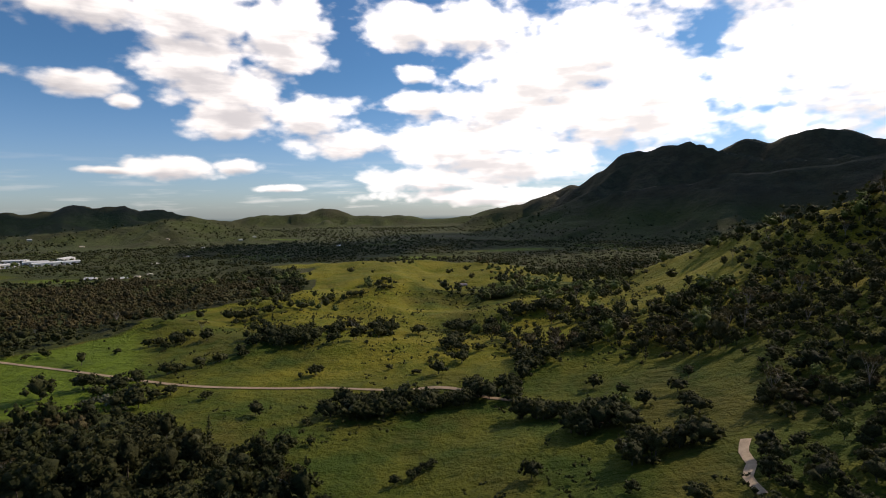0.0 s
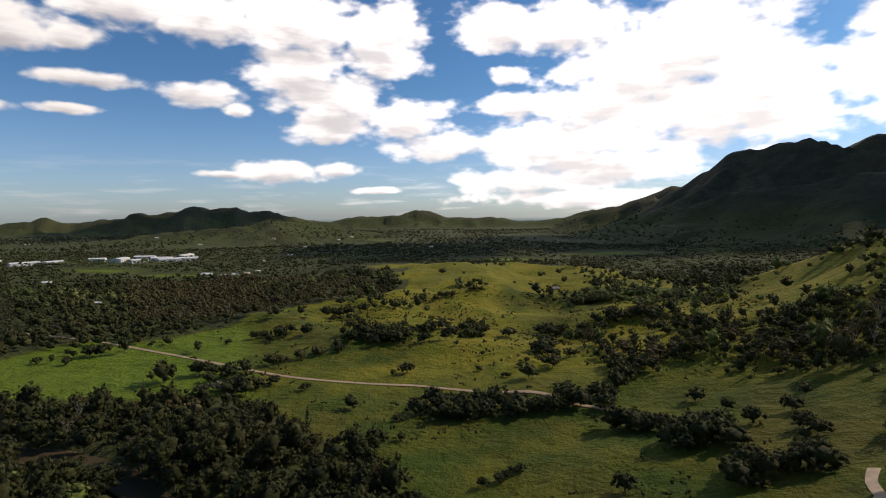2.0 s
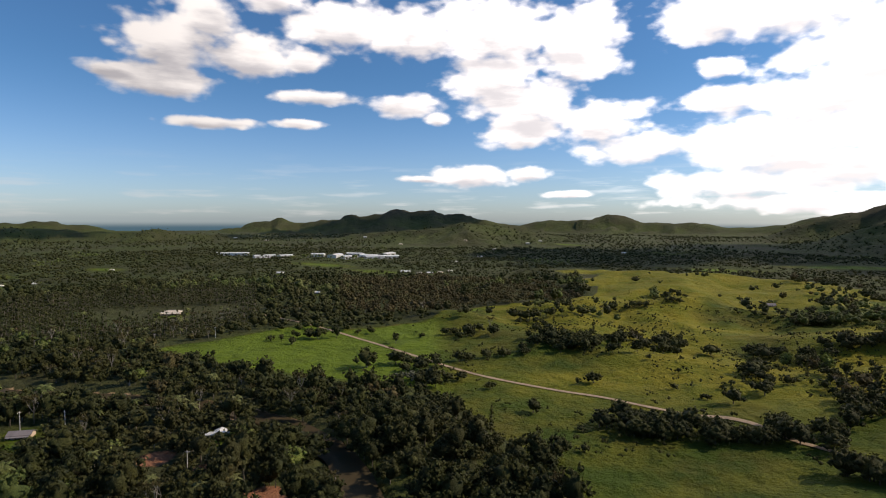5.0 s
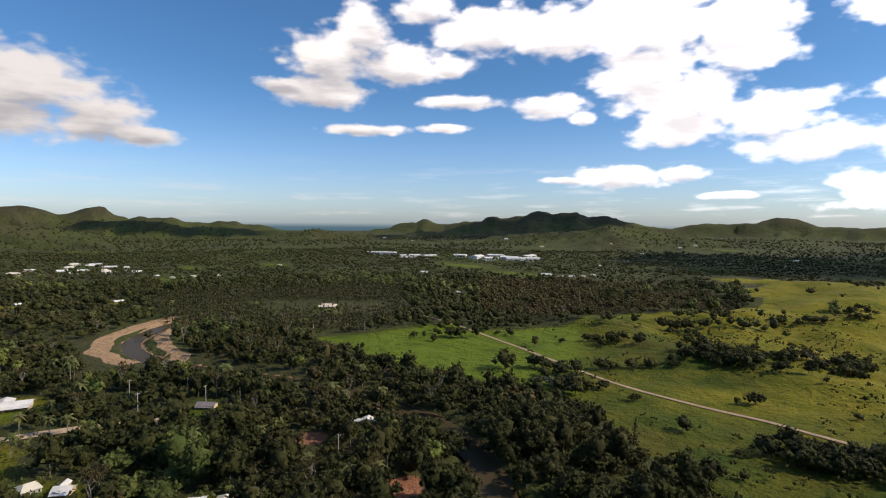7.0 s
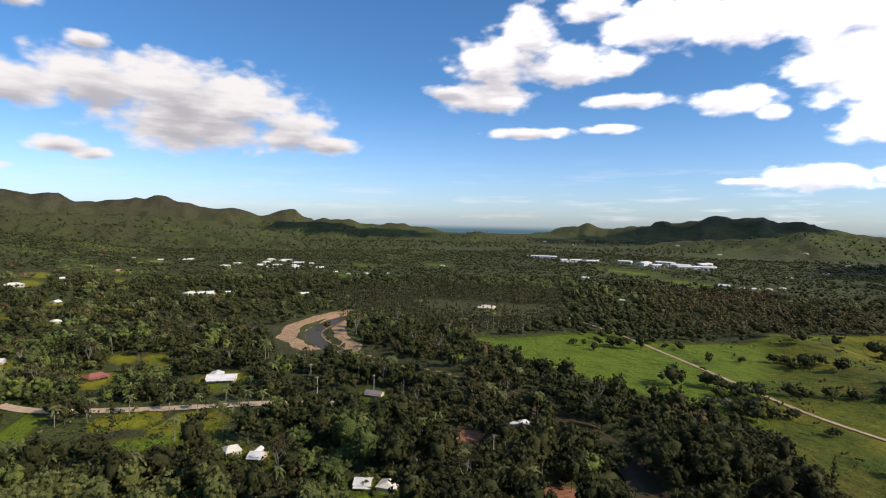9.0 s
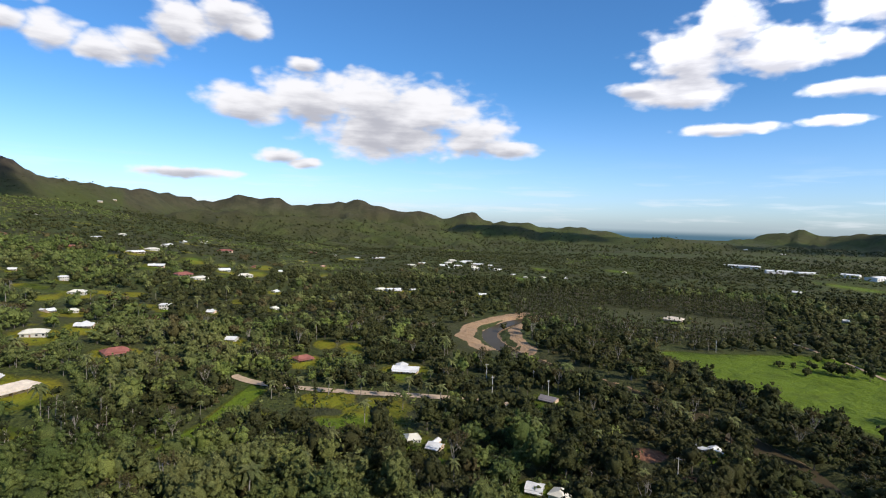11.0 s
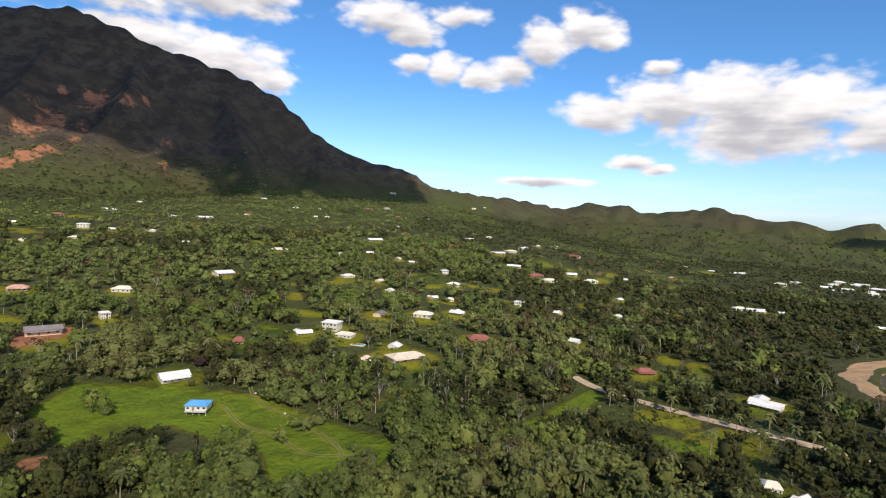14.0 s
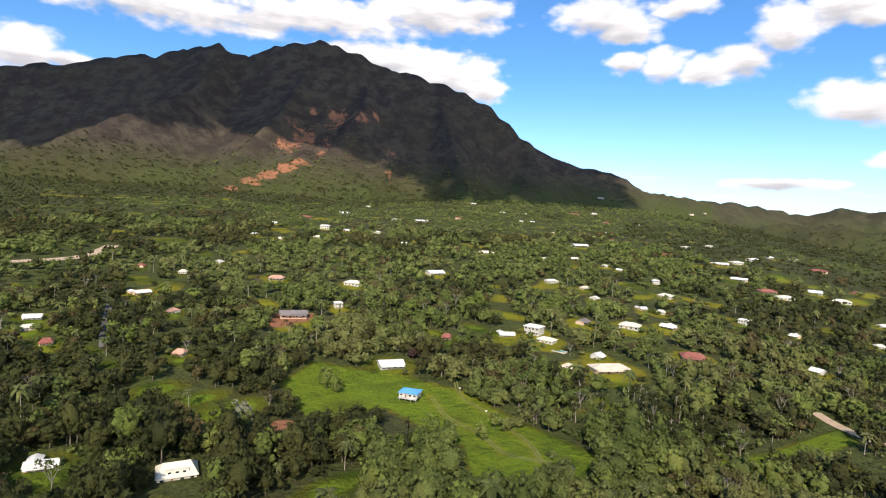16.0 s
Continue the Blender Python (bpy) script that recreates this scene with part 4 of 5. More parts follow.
def woods(x, y):
    """Chance that a tree stands here."""
    r = np.hypot(x, y)
    b = np.degrees(np.arctan2(-x, y))
    open_grass = meadow(x, y)
    chance = np.where((open_grass > 0.35) | (meadow(x * 1.045, y * 1.045) > 0.5), 0.0, 0.55 + 0.45 * smooth(fbm(x, y, 34, 3, 88), 0.30, 0.46))
    # thickets and single trees in the pasture
    pasture = inside(x, y, MEADOW, 4) > 0.5
    clump = fbm(x, y, 75, 3, 33)
    slope_side = smooth(b, -8, -24)
    chance = np.where(pasture, smooth(clump, 0.57 - 0.17 * slope_side, 0.68 - 0.16 * slope_side) * 0.85 + 0.022 + 0.05 * slope_side, chance)
    field = (b > 20) & pasture & (r < 440)
    chance = np.where(field, 0.006, chance)
    chance = np.where(pasture & (b > -6), chance * (0.3 + 0.4 * smooth(r, 330, 420)), chance)
    lower = pasture & (b <= 20) & (r < 290) & (b > -30)
    chance = np.where(lower, chance * 0.12, chance)
    d, _ = line_distance(x, y, [(*p, 0.0) for p in RIVER])
    chance = np.where(d < np.where(x > -300, 7.0, 10.5), 0, chance)
    outer, _ = line_distance(x, y, [(-545, 205, 0), (-525, 172, 0), (-487, 134, 0), (-447, 118, 0), (-395, 120, 0)])
    inner, _ = line_distance(x, y, [(-520, 210, 0), (-488, 184, 0), (-462, 166, 0), (-430, 155, 0), (-388, 153, 0)])
    bar = (outer < 10) | (inner < 9) | (np.hypot((x + 405) / 48, (y - 112) / 20) < 1) | (np.hypot((x + 470) / 36, (y - 112) / 12) < 1)
    chance = np.where(bar, 0, chance)
    chance = np.where(np.hypot((x + 268) / 36, (y - 12) / 48) < 1, chance * 0.25, chance)
    for line, gap in ROAD_LINES:
        d, _ = line_distance(x, y, line)
        chance = np.where(d < gap, 0, chance)
    for (ax, ay), (bx, by), gap in KEEP_CLEAR:
        near = np.nonzero((np.abs(x - (ax + bx) / 2) < abs(ax - bx) / 2 + gap) & (np.abs(y - (ay + by) / 2) < abs(ay - by) / 2 + gap))[0]
        if len(near):
            d, _ = line_distance(x[near], y[near], [(ax, ay, 0.0), (bx, by, 0.0)])
            chance[near[d < gap]] = 0
    return chance


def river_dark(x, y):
    """Dark leaf bias: river-side backlight and village sun put in; darker trees past 150."""
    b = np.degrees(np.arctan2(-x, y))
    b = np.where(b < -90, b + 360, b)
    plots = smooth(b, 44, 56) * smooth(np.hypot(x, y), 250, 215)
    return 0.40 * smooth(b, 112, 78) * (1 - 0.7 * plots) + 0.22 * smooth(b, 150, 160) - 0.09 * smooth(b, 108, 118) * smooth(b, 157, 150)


def grove(name, label, forms, x, y, low, high, materials, seed, squat=1.0):
    """Many trees of a kind as one object: each place takes one of the forms."""
    rng = np.random.default_rng(seed)
    z = height(x, y)
    pick = rng.integers(0, len(forms), len(x))
    vs, fs, ss, total = [], [], [], 0
    for k, (v, f, s) in enumerate(forms):
        at = np.nonzero(pick == k)[0]
        if not len(at):
            continue
        a = rng.random(len(at)) * 2 * np.pi
        q = 0.75 * low + (1.18 * high - 0.75 * low) * rng.random(len(at)) ** 1.35
        c, sn = np.cos(a) * q, np.sin(a) * q
        px = v[None, :, 0] * c[:, None] - v[None, :, 1] * sn[:, None] + x[at][:, None]
        py = v[None, :, 0] * sn[:, None] + v[None, :, 1] * c[:, None] + y[at][:, None]
        pz = v[None, :, 2] * (q * squat * (0.75 + 0.55 * rng.random(len(at))))[:, None] + z[at][:, None]
        vs.append(np.stack([px, py, pz], -1).reshape(-1, 3))
        fs.append((f[None] + (np.arange(len(at)) * len(v))[:, None, None]).reshape(-1, 3) + total)
        ss.append(np.tile(s, len(at)))
        total += len(at) * len(v)
    if not vs:
        return None
    mesh = raw_mesh(name, np.concatenate(vs), np.concatenate(fs), materials, np.concatenate(ss))
    ob = new(name, mesh)
    return tagged(ob, label, "trees", kind="stuff")



# ============ houses ============


def part(name, bm, mat, parent, label=""):
    """Links a bmesh as one mesh object under a thing or a part."""
    mesh = bpy.data.meshes.new(name)
    bm.to_mesh(mesh)
    bm.free()
    mesh.materials.append(mat)
    ob = new(name, mesh)
    ob.parent = parent
    return tagged(ob, label)


def box(bm, x0, y0, z0, x1, y1, z1):
    m = Matrix.Translation(((x0 + x1) / 2, (y0 + y1) / 2, (z0 + z1) / 2)) @ Matrix.Diagonal((x1 - x0, y1 - y0, z1 - z0, 1))
    bmesh.ops.create_cube(bm, size=1.0, matrix=m)
    return bm


def solid(verts, faces):
    bm = bmesh.new()
    vs = [bm.verts.new(v) for v in verts]
    for f in faces:
        bm.faces.new([vs[k] for k in f])
    bmesh.ops.recalc_face_normals(bm, faces=bm.faces)
    return bm


def pitched_roof(w, d, z, rise, over, hip):
    """A roof shell with thickness: gable (hip 0) or hipped (hip: how far the ridge ends draw in)."""
    a, b, t = w / 2 + over, d / 2 + over, 0.22
    verts = []
    for lift in (0.0, t):
        verts += [(-a, -b, z + lift), (a, -b, z + lift), (a, b, z + lift), (-a, b, z + lift), (-a + hip, 0, z + rise + lift), (a - hip, 0, z + rise + lift)]
    top = [(6, 7, 11, 10), (8, 9, 10, 11), (7, 8, 11), (9, 6, 10)]
    low = [(0, 4, 5, 1), (2, 5, 4, 3), (1, 5, 2), (3, 4, 0)]
    rim = [(0, 1, 7, 6), (1, 2, 8, 7), (2, 3, 9, 8), (3, 0, 6, 9)]
    if not hip:
        top, low = top[:2], low[:2]
        rim = [(0, 1, 7, 6), (2, 3, 9, 8), (1, 5, 11, 7), (5, 2, 8, 11), (3, 4, 10, 9), (4, 0, 6, 10)]
    return solid(verts, top + low + rim)


def gable_walls(w, d, z0, z1, rise):
    a, b = w / 2, d / 2
    verts = [(-a, -b, z0), (a, -b, z0), (a, b, z0), (-a, b, z0), (-a, -b, z1), (a, -b, z1), (a, b, z1), (-a, b, z1), (-a, 0, z1 + rise), (a, 0, z1 + rise)]
    return solid(verts, [(0, 1, 5, 4), (2, 3, 7, 6), (1, 2, 6, 9, 5), (3, 0, 4, 8, 7), (0, 3, 2, 1)])


def add_window(parent, x, y, z, w, h, facing):
    """A window set into a long wall (facing -1 or 1 along y): frame and pane."""
    bm = bmesh.new()
    box(bm, x - w / 2, y - 0.06, z, x + w / 2, y + 0.06, z + h)
    ob = part("window", bm, PLASTER, parent)
    bm = bmesh.new()
    yy = y + facing * 0.07
    box(bm, x - w / 2 + 0.09, yy - 0.02, z + 0.09, x + w / 2 - 0.09, yy + 0.02, z + h - 0.09)
    part("pane", bm, GLASS, ob, "dark glass pane")


def house(label, roof_mat, wall_mat, w=14.0, d=9.0, storey=3.0, storeys=1, rise=1.7, hip=0.0, veranda=True, stilts=0.0):
    home = new("house")
    tagged(home, label, "house", "houses of the village")
    z0, z1 = stilts, stilts + storey * storeys
    part("wall", gable_walls(w, d, z0 - (0.0 if stilts else 1.5), z1 - 0.02, (rise if not hip else 0.0) * 0.96), wall_mat, home)
    part("roof", pitched_roof(w, d, z1 - 0.1, rise + 0.1, 0.7, hip), roof_mat, home)
    for k in range(storeys):
        zz = z0 + storey * k + 0.95
        for face in (-1, 1):
            for q in range(4):
                if k == 0 and q == 1:
                    continue
                add_window(home, (-0.375 + 0.25 * q) * w, face * d / 2, zz, 1.5, 1.25, face)
    for face in (-1, 1):
        bm = box(bmesh.new(), -0.125 * w - 0.5, face * d / 2 - 0.07, z0 + 0.02, -0.125 * w + 0.5, face * d / 2 + 0.07, z0 + 2.1)
        part("door", bm, DOOR, home, "brown wooden door")
    if veranda:
        part("veranda_roof", solid([(-w / 2, -d / 2, z0 + 2.75), (w / 2, -d / 2, z0 + 2.75), (w / 2, -d / 2 - 2.6, z0 + 2.3), (-w / 2, -d / 2 - 2.6, z0 + 2.3),
                                    (-w / 2, -d / 2, z0 + 2.9), (w / 2, -d / 2, z0 + 2.9), (w / 2, -d / 2 - 2.6, z0 + 2.45), (-w / 2, -d / 2 - 2.6, z0 + 2.45)],
                                   [(0, 1, 2, 3), (4, 5, 6, 7), (0, 1, 5, 4), (1, 2, 6, 5), (2, 3, 7, 6), (3, 0, 4, 7)]), roof_mat, home)
        for q in range(4):
            x = (-0.48 + 0.32 * q) * w
            part("post", box(bmesh.new(), x - 0.08, -d / 2 - 2.5, z0 - 1.2, x + 0.08, -d / 2 - 2.34, z0 + 2.35), WOOD, home)
    if stilts:
        for qx in (-0.46, -0.15, 0.15, 0.46):
            for qy in (-0.45, 0.45):
                part("stilt", box(bmesh.new(), qx * w - 0.18, qy * d - 0.18, -1.2, qx * w + 0.18, qy * d + 0.18, z0), PLASTER, home)
        part("deck", box(bmesh.new(), -w / 2, -d / 2 - 2.0, z0 - 0.25, w / 2, d / 2, z0), PLASTER, home)
    return home


def with_wing(home):
    """Adds a wing across one end of a house."""
    bm = gable_walls(8, 6, -1.5, 2.7, 1.2)
    bmesh.ops.transform(bm, matrix=pose(-4, 5.6, 0, 0, 0, 90), verts=bm.verts)
    part("wing_wall", bm, WARM_PLASTER, home)
    bm = pitched_roof(8, 6, 2.6, 1.3, 0.6, 0.0)
    bmesh.ops.transform(bm, matrix=pose(-4, 5.6, 0, 0, 0, 90), verts=bm.verts)
    part("wing_roof", bm, WHITE_METAL, home)
    return home


KINDS = {
    "w": lambda: house("single-storey house under a white sheet-metal gable roof", WHITE_METAL, PLASTER),
    "d": lambda: house("two-storey white house with a low metal roof", WHITE_METAL, PLASTER, 11, 9, 2.9, 2, 1.2, 2.5, False),
    "t": lambda: house("low house with a pale tan hipped roof", TAN_TILE, WARM_PLASTER, 14, 9, 2.9, 1, 1.9, 3.6),
    "r": lambda: house("house with a red tiled hipped roof", RED_TILE, WARM_PLASTER, 14, 9.5, 3.0, 1, 2.1, 4.0),
    "v": lambda: house("white house under a hipped off-white metal roof", CREAM_METAL, PLASTER, 14, 10, 2.9, 1, 1.9, 4.2, False),
    "x": lambda: with_wing(house("angled white-roofed house with a side wing", WHITE_METAL, WARM_PLASTER, 14, 7.5, 2.8, 1, 1.5, 0.0)),
    "p": lambda: house("house with a faded pink tiled roof", PINK_TILE, PLASTER, 14, 9, 3.0, 1, 2.0, 4.0),
    "g": lambda: house("long house under a dark grey metal roof", GREY_METAL, WARM_PLASTER, 14, 8, 2.9, 1, 1.6, 0.0),
}
SHEDS = [
    (-1163, 993, 78, 39), (-1038, 982, 52, 61), (-993, 1008, 37, 74), (-880, 1059, 51, 109), (-885, 1142, 44, 12),
    (-824, 1118, 42, 26), (-823, 1198, 68, 104), (-779, 1111, 83, 50), (-832, 1052, 36, 68), (-923, 1046, 31, 31),
]


def clear_plot(x, y, w, tall=4.5):
    """Keeps trees off a plot and off its open side towards the valley."""
    r = math.hypot(x, y)
    drop = max((EYE - float(height(x, y)) - tall) / r, 0.02)
    reach = min(1.8 / drop, 20.0)
    KEEP_CLEAR.append(((x, y), (x * (1 - reach / r), y * (1 - reach / r)), 0.36 * w + 1.2))


def ground_pose(x, y, turn=0.0, scale=(1, 1, 1), sink=0.0):
    return pose(x, y, float(height(x, y)) - sink, 0, 0, turn) @ Matrix.Diagonal((*scale, 1))


def settle():
    made, seen = {}, 0
    for x, y, w, turn, kind in HOUSES:
        if kind == "w":
            seen += 1
            kind = "wvxwxv"[seen % 6]
        k = (0.74 if math.hypot(x, y) < 480 else 0.84) * w / (11.0 if kind == "d" else 14.0)
        m = ground_pose(x, y, turn, (k, min(max(k, 0.65), 1.1), min(max(k, 0.75), 1.0)), 0.6)
        if kind in made:
            ob, undo = made[kind]
            copy_thing(ob, m @ undo)
        else:
            ob = KINDS[kind]()
            ob.matrix_basis = m
            made[kind] = (ob, Matrix.Diagonal((1 / ob.scale.x, 1 / ob.scale.y, 1 / ob.scale.z, 1)))
        clear_plot(x, y, w)


settle()
home = house("two-storey white house on stilts with a bright blue roof", BLUE_METAL, PLASTER, 12, 9.5, 2.9, 1, 1.5, 3.2, False, 2.3)
home.matrix_basis = ground_pose(-186, -193, 118, (0.76, 0.8, 0.78))
KEEP_CLEAR.append(((-186, -193), (-150, -156), 13))
home = house("grey-roofed house on a bare red earth yard", GREY_METAL, WARM_PLASTER, 18, 9, 3.0, 1, 1.8, 0.0)
home.matrix_basis = ground_pose(-211, -342, 150)
KEEP_CLEAR.append(((-211, -342), (-192, -312), 14))
home = house("large cream-roofed house with dormer windows among trees", CREAM_METAL, PLASTER, 15, 12, 2.6, 1, 3.4, 3.0, False)
part("dormer", box(bmesh.new(), -4.5, -5.0, 2.8, 4.5, -1.0, 4.7), CREAM_METAL, home, "low cream dormer with three small windows")
for q in (-2.8, 0.0, 2.8):
    part("dormer_window", box(bmesh.new(), q - 0.6, -5.06, 3.5, q + 0.6, -4.96, 4.3), GLASS, home)
home.matrix_basis = ground_pose(-74, -190, 160, (0.82, 0.82, 0.9), 1.2)
KEEP_CLEAR.append(((-74, -190), (-64, -164), 9))
KEEP_CLEAR.append(((-43, -226), (-38, -200), 8))


def shed(w):
    """A long low industrial hall with roller doors."""
    hall = new("warehouse")
    tagged(hall, "long white metal warehouse in the distant industrial estate", "warehouse", "warehouses of the industrial estate")
    part("wall", gable_walls(w, 22, -2, 6.0, 1.7), WHITE_METAL, hall)
    part("roof", pitched_roof(w, 22, 6.0, 1.9, 0.5, 0.0), WHITE_METAL, hall)
    for q in range(4):
        x = (-0.36 + 0.24 * q) * w
        part("roller_door", box(bmesh.new(), x - 2.2, -11.1, 0, x + 2.2, -10.9, 4.2), GREY_METAL, hall, "grey roller door")
    return hall


for x, y, w, turn in SHEDS:
    shed(w).matrix_basis = ground_pose(x, y, turn)
    clear_plot(x, y, w, 6.0)

# ============ poles along the lanes ============
POLES = [(-181, 132, 8.5), (-319, 98, 9.0), (-281, 122, 9.0), (-268, 134, 8.0), (-385, 256, 9.0), (-367, 295, 9.0), (-291, 93, 9.5), (-301, 121, 9.0)]


def utility_pole(tall):
    post = new("utility_pole")
    tagged(post, "pale concrete utility pole with a wooden crossarm", "pole", "utility poles by the river")
    bm = bmesh.new()
    bmesh.ops.create_cone(bm, cap_ends=True, segments=8, radius1=0.19, radius2=0.13, depth=tall + 1.5, matrix=Matrix.Translation((0, 0, tall / 2 - 0.75)))
    part("pole", bm, CONCRETE, post)
    part("crossarm", box(bmesh.new(), -1.0, 0.1, tall - 0.7, 1.0, 0.24, tall - 0.5), CONCRETE, post)
    for q in (-0.85, 0.0, 0.85):
        bm = bmesh.new()
        bmesh.ops.create_cone(bm, cap_ends=True, segments=6, radius1=0.08, radius2=0.05, depth=0.3, matrix=Matrix.Translation((q, 0.17, tall - 0.35)))
        part("insulator", bm, CERAMIC, post)
    return post


for k, (x, y, tall) in enumerate(POLES):
    utility_pole(tall).matrix_basis = ground_pose(x, y, 30 + 40 * k)
    KEEP_CLEAR.append(((x, y), (x * 0.95, y * 0.95), 3.0))

# ============ small things of the plots ============
BOULDER = material("whitish boulder", (0.62, 0.60, 0.54), 0.9, variation=0.3)
POOL_WATER = material("pool water", (0.10, 0.45, 0.50), 0.08, variation=0.1)


def boulder(x, y, size, seed):
    rng = np.random.default_rng(seed)
    v = ICO2_V * (1 + 0.4 * (rng.random((len(ICO2_V), 1)) - 0.5)) * (size, size * 0.8, size * 0.6)
    ob = new("boulder", raw_mesh("boulder", v, ICO2_F, [BOULDER]))
    tagged(ob, "whitish boulder lying in the mown meadow", "boulder", "boulders in the meadow")
    ob.matrix_basis = ground_pose(x, y, 40 * seed) @ Matrix.Translation((0, 0, size * 0.3))


for k, (x, y, size) in enumerate([(-196, -143, 0.9), (-205, -160, 0.7), (-188, -150, 0.5), (-215, -186, 0.6)]):
    boulder(x, y, size, k)
for x, y, gap in [(-202, 133, 8), (-175, 137, 8), (-142, 132, 8), (-215, 128, 6), (-123, -206, 6), (-108, -112, 6)]:
    KEEP_CLEAR.append(((x, y), (x * 0.94, y * 0.94), gap))
pool = new("swimming_pool")
tagged(pool, "small turquoise swimming pool with a pale stone rim", "pool")
part("rim", box(box(box(box(bmesh.new(), -4.6, -2.6, -0.4, 4.6, -2.0, 0.25), -4.6, 2.0, -0.4, 4.6, 2.6, 0.25), -4.6, -2.0, -0.4, -4.0, 2.0, 0.25), 4.0, -2.0, -0.4, 4.6, 2.0, 0.25), TAN_TILE, pool)
part("water", box(bmesh.new(), -4.0, -2.0, -0.4, 4.0, 2.0, 0.08), POOL_WATER, pool, "still turquoise water")
pool.matrix_basis = ground_pose(-306, -183, 100)
KEEP_CLEAR.append(((-306, -183), (-292, -174), 6))

# ============ woods and single trees ============
NEAR = [broadleaf(11, 9, 7.5, 17, 230, 0.85), broadleaf(12, 11, 7, 17, 230, 0.85), broadleaf(13, 7, 8, 16, 220, 0.85), broadleaf(14, 9, 6, 14, 190, 0.8)]
CLOSE = [broadleaf(15, 8.5, 7.5, 9, 76, 1.15), broadleaf(16, 10, 7, 9, 76, 1.15), broadleaf(17, 7, 8, 9, 76, 1.15), broadleaf(18, 9, 5.5, 8, 66, 1.0)]
MID = [broadleaf(21, 8, 9, 5, 28, 1.7, 0.0, False), broadleaf(22, 9.5, 8.5, 5, 28, 1.7, -0.2, False), broadleaf(23, 6.5, 9.5, 5, 28, 1.7, 0.0, False)]
FAR = [broadleaf(31, 8, 13, 2, 8, 2.8, 0.2, False), broadleaf(32, 9, 12, 2, 8, 2.8, 0.2, False), broadleaf(33, 7, 11, 2, 7, 2.6, 0.2, False)]
LOW = [broadleaf(81, 6.5, 8.5, 15, 120, 0.85, -0.8), broadleaf(82, 7.5, 8, 15, 120, 0.85, -0.8), broadleaf(83, 5.5, 7.5, 14, 110, 0.8, -0.8), broadleaf(84, 6, 6.5, 13, 100, 0.8, -0.8)]
GUMS = [gum(91), gum(92, 11, 4), gum(93, 14, 5)]
PINES = [conifer(41), conifer(42, 14, 3.2, 6), conifer(43, 12, 3.8, 6)]
FAR_PINES = [conifer(44, 13, 5.0, 3, 7, 1.9), conifer(45, 11, 5.0, 3, 6, 1.9)]
PALMS = [palm(51), palm(52, 11, 14, 3.4), palm(53, 7.5, 12, 3.0)]
BARES = [bare_tree(61), bare_tree(62, 9), bare_tree(63, 12, 16)]
SCRUB = [broadleaf(71, 2.2, 3.2, 2, 6, 0.8, 0.0, False), broadleaf(72, 1.7, 2.6, 2, 6, 0.7, 0.0, False)]

PATTERNS = {}


def plant(kind, name, label, group, form, leaf, bark, x, y, size, turn):
    """A tree as a thing of its own: trunk and crown."""
    if kind not in PATTERNS:
        v, f, s = form
        base = new(name)
        for piece, slot, mat in (("trunk", 1, bark), ("crown", 0, leaf)):
            faces = f[s == slot]
            if not len(faces):
                continue
            used, back = np.unique(faces, return_inverse=True)
            mesh = raw_mesh(piece, v[used], back.reshape(faces.shape), [mat])
            ob = new(piece, mesh)
            ob.parent = base
        tagged(base, label, "tree", group)
        base.matrix_basis = ground_pose(x, y, turn)
        base.scale = (size, size, size)
        PATTERNS[kind] = (base, 1 / size)
    else:
        ob, undo = PATTERNS[kind]
        copy_thing(ob, ground_pose(x, y, turn, (size * undo,) * 3))


rng = np.random.default_rng(8)
# solitary trees and thickets of the open ground: x, y, size
PASTURE_TREES = [
    (-76, 321, 1.2), (-37, 255, 1.0), (-24, 255, 1.1), (-13, 266, 1.0), (-46, 264, 0.9), (-90, 257, 1.2), (-64, 211, 1.2), (-172, 396, 1.2),
    (-149, 429, 1.0), (11, 440, 1.2), (-180, 317, 0.9), (-124, 282, 0.8), (-146, 289, 1.0), (-184, 288, 1.0), (-137, 253, 0.7), (-63, 244, 0.5),
    (32, 274, 1.0), (71, 261, 0.9), (79, 244, 0.9), (49, 225, 1.0), (41, 228, 1.0), (81, 222, 0.9), (98, 230, 0.9), (93, 199, 0.9),
    (41, 428, 0.8), (-33, 328, 0.6), (-193, 393, 1.3), (-322, 309, 0.8), (-299, 309, 1.0), (-211, 284, 1.7),
]
THICKETS = [(-32, 261, 24, 9, 34), (-107, 388, 26, 12, 22), (-180, 300, 10, 8, 6), (85, 448, 34, 8, 18), (68, 575, 50, 12, 16), (20, 268, 26, 8, 12),
            (12, 438, 12, 8, 7), (-165, 276, 12, 7, 7), (-60, 425, 28, 10, 16), (5, 355, 6, 40, 8), (55, 207, 12, 12, 12), (72, 178, 14, 12, 14), (40, 232, 12, 8, 8)]
VILLAGE_TREES = [(-150, -150, 26, 14, 16), (-135, -175, 16, 14, 10), (-160, -225, 8, 6, 3), (-200, -140, 8, 8, 4), (-222, -205, 12, 8, 7), (-212, -175, 6, 14, 6)]
spots = list(PASTURE_TREES)
for px, py, rx, ry, count in THICKETS:
    for _ in range(count):
        spots.append((px + rng.normal() * rx * 0.6, py + rng.normal() * ry * 0.6, 0.8 + 0.7 * rng.random()))
for x, y, size in spots:
    k = int(rng.integers(0, 4))
    plant(f"pasture{k}", "pasture_tree", "dark round-headed tree standing in the green pasture", "trees of the pasture", LOW[k], LEAF_DARK, BARK, x, y, size, rng.random() * 360)
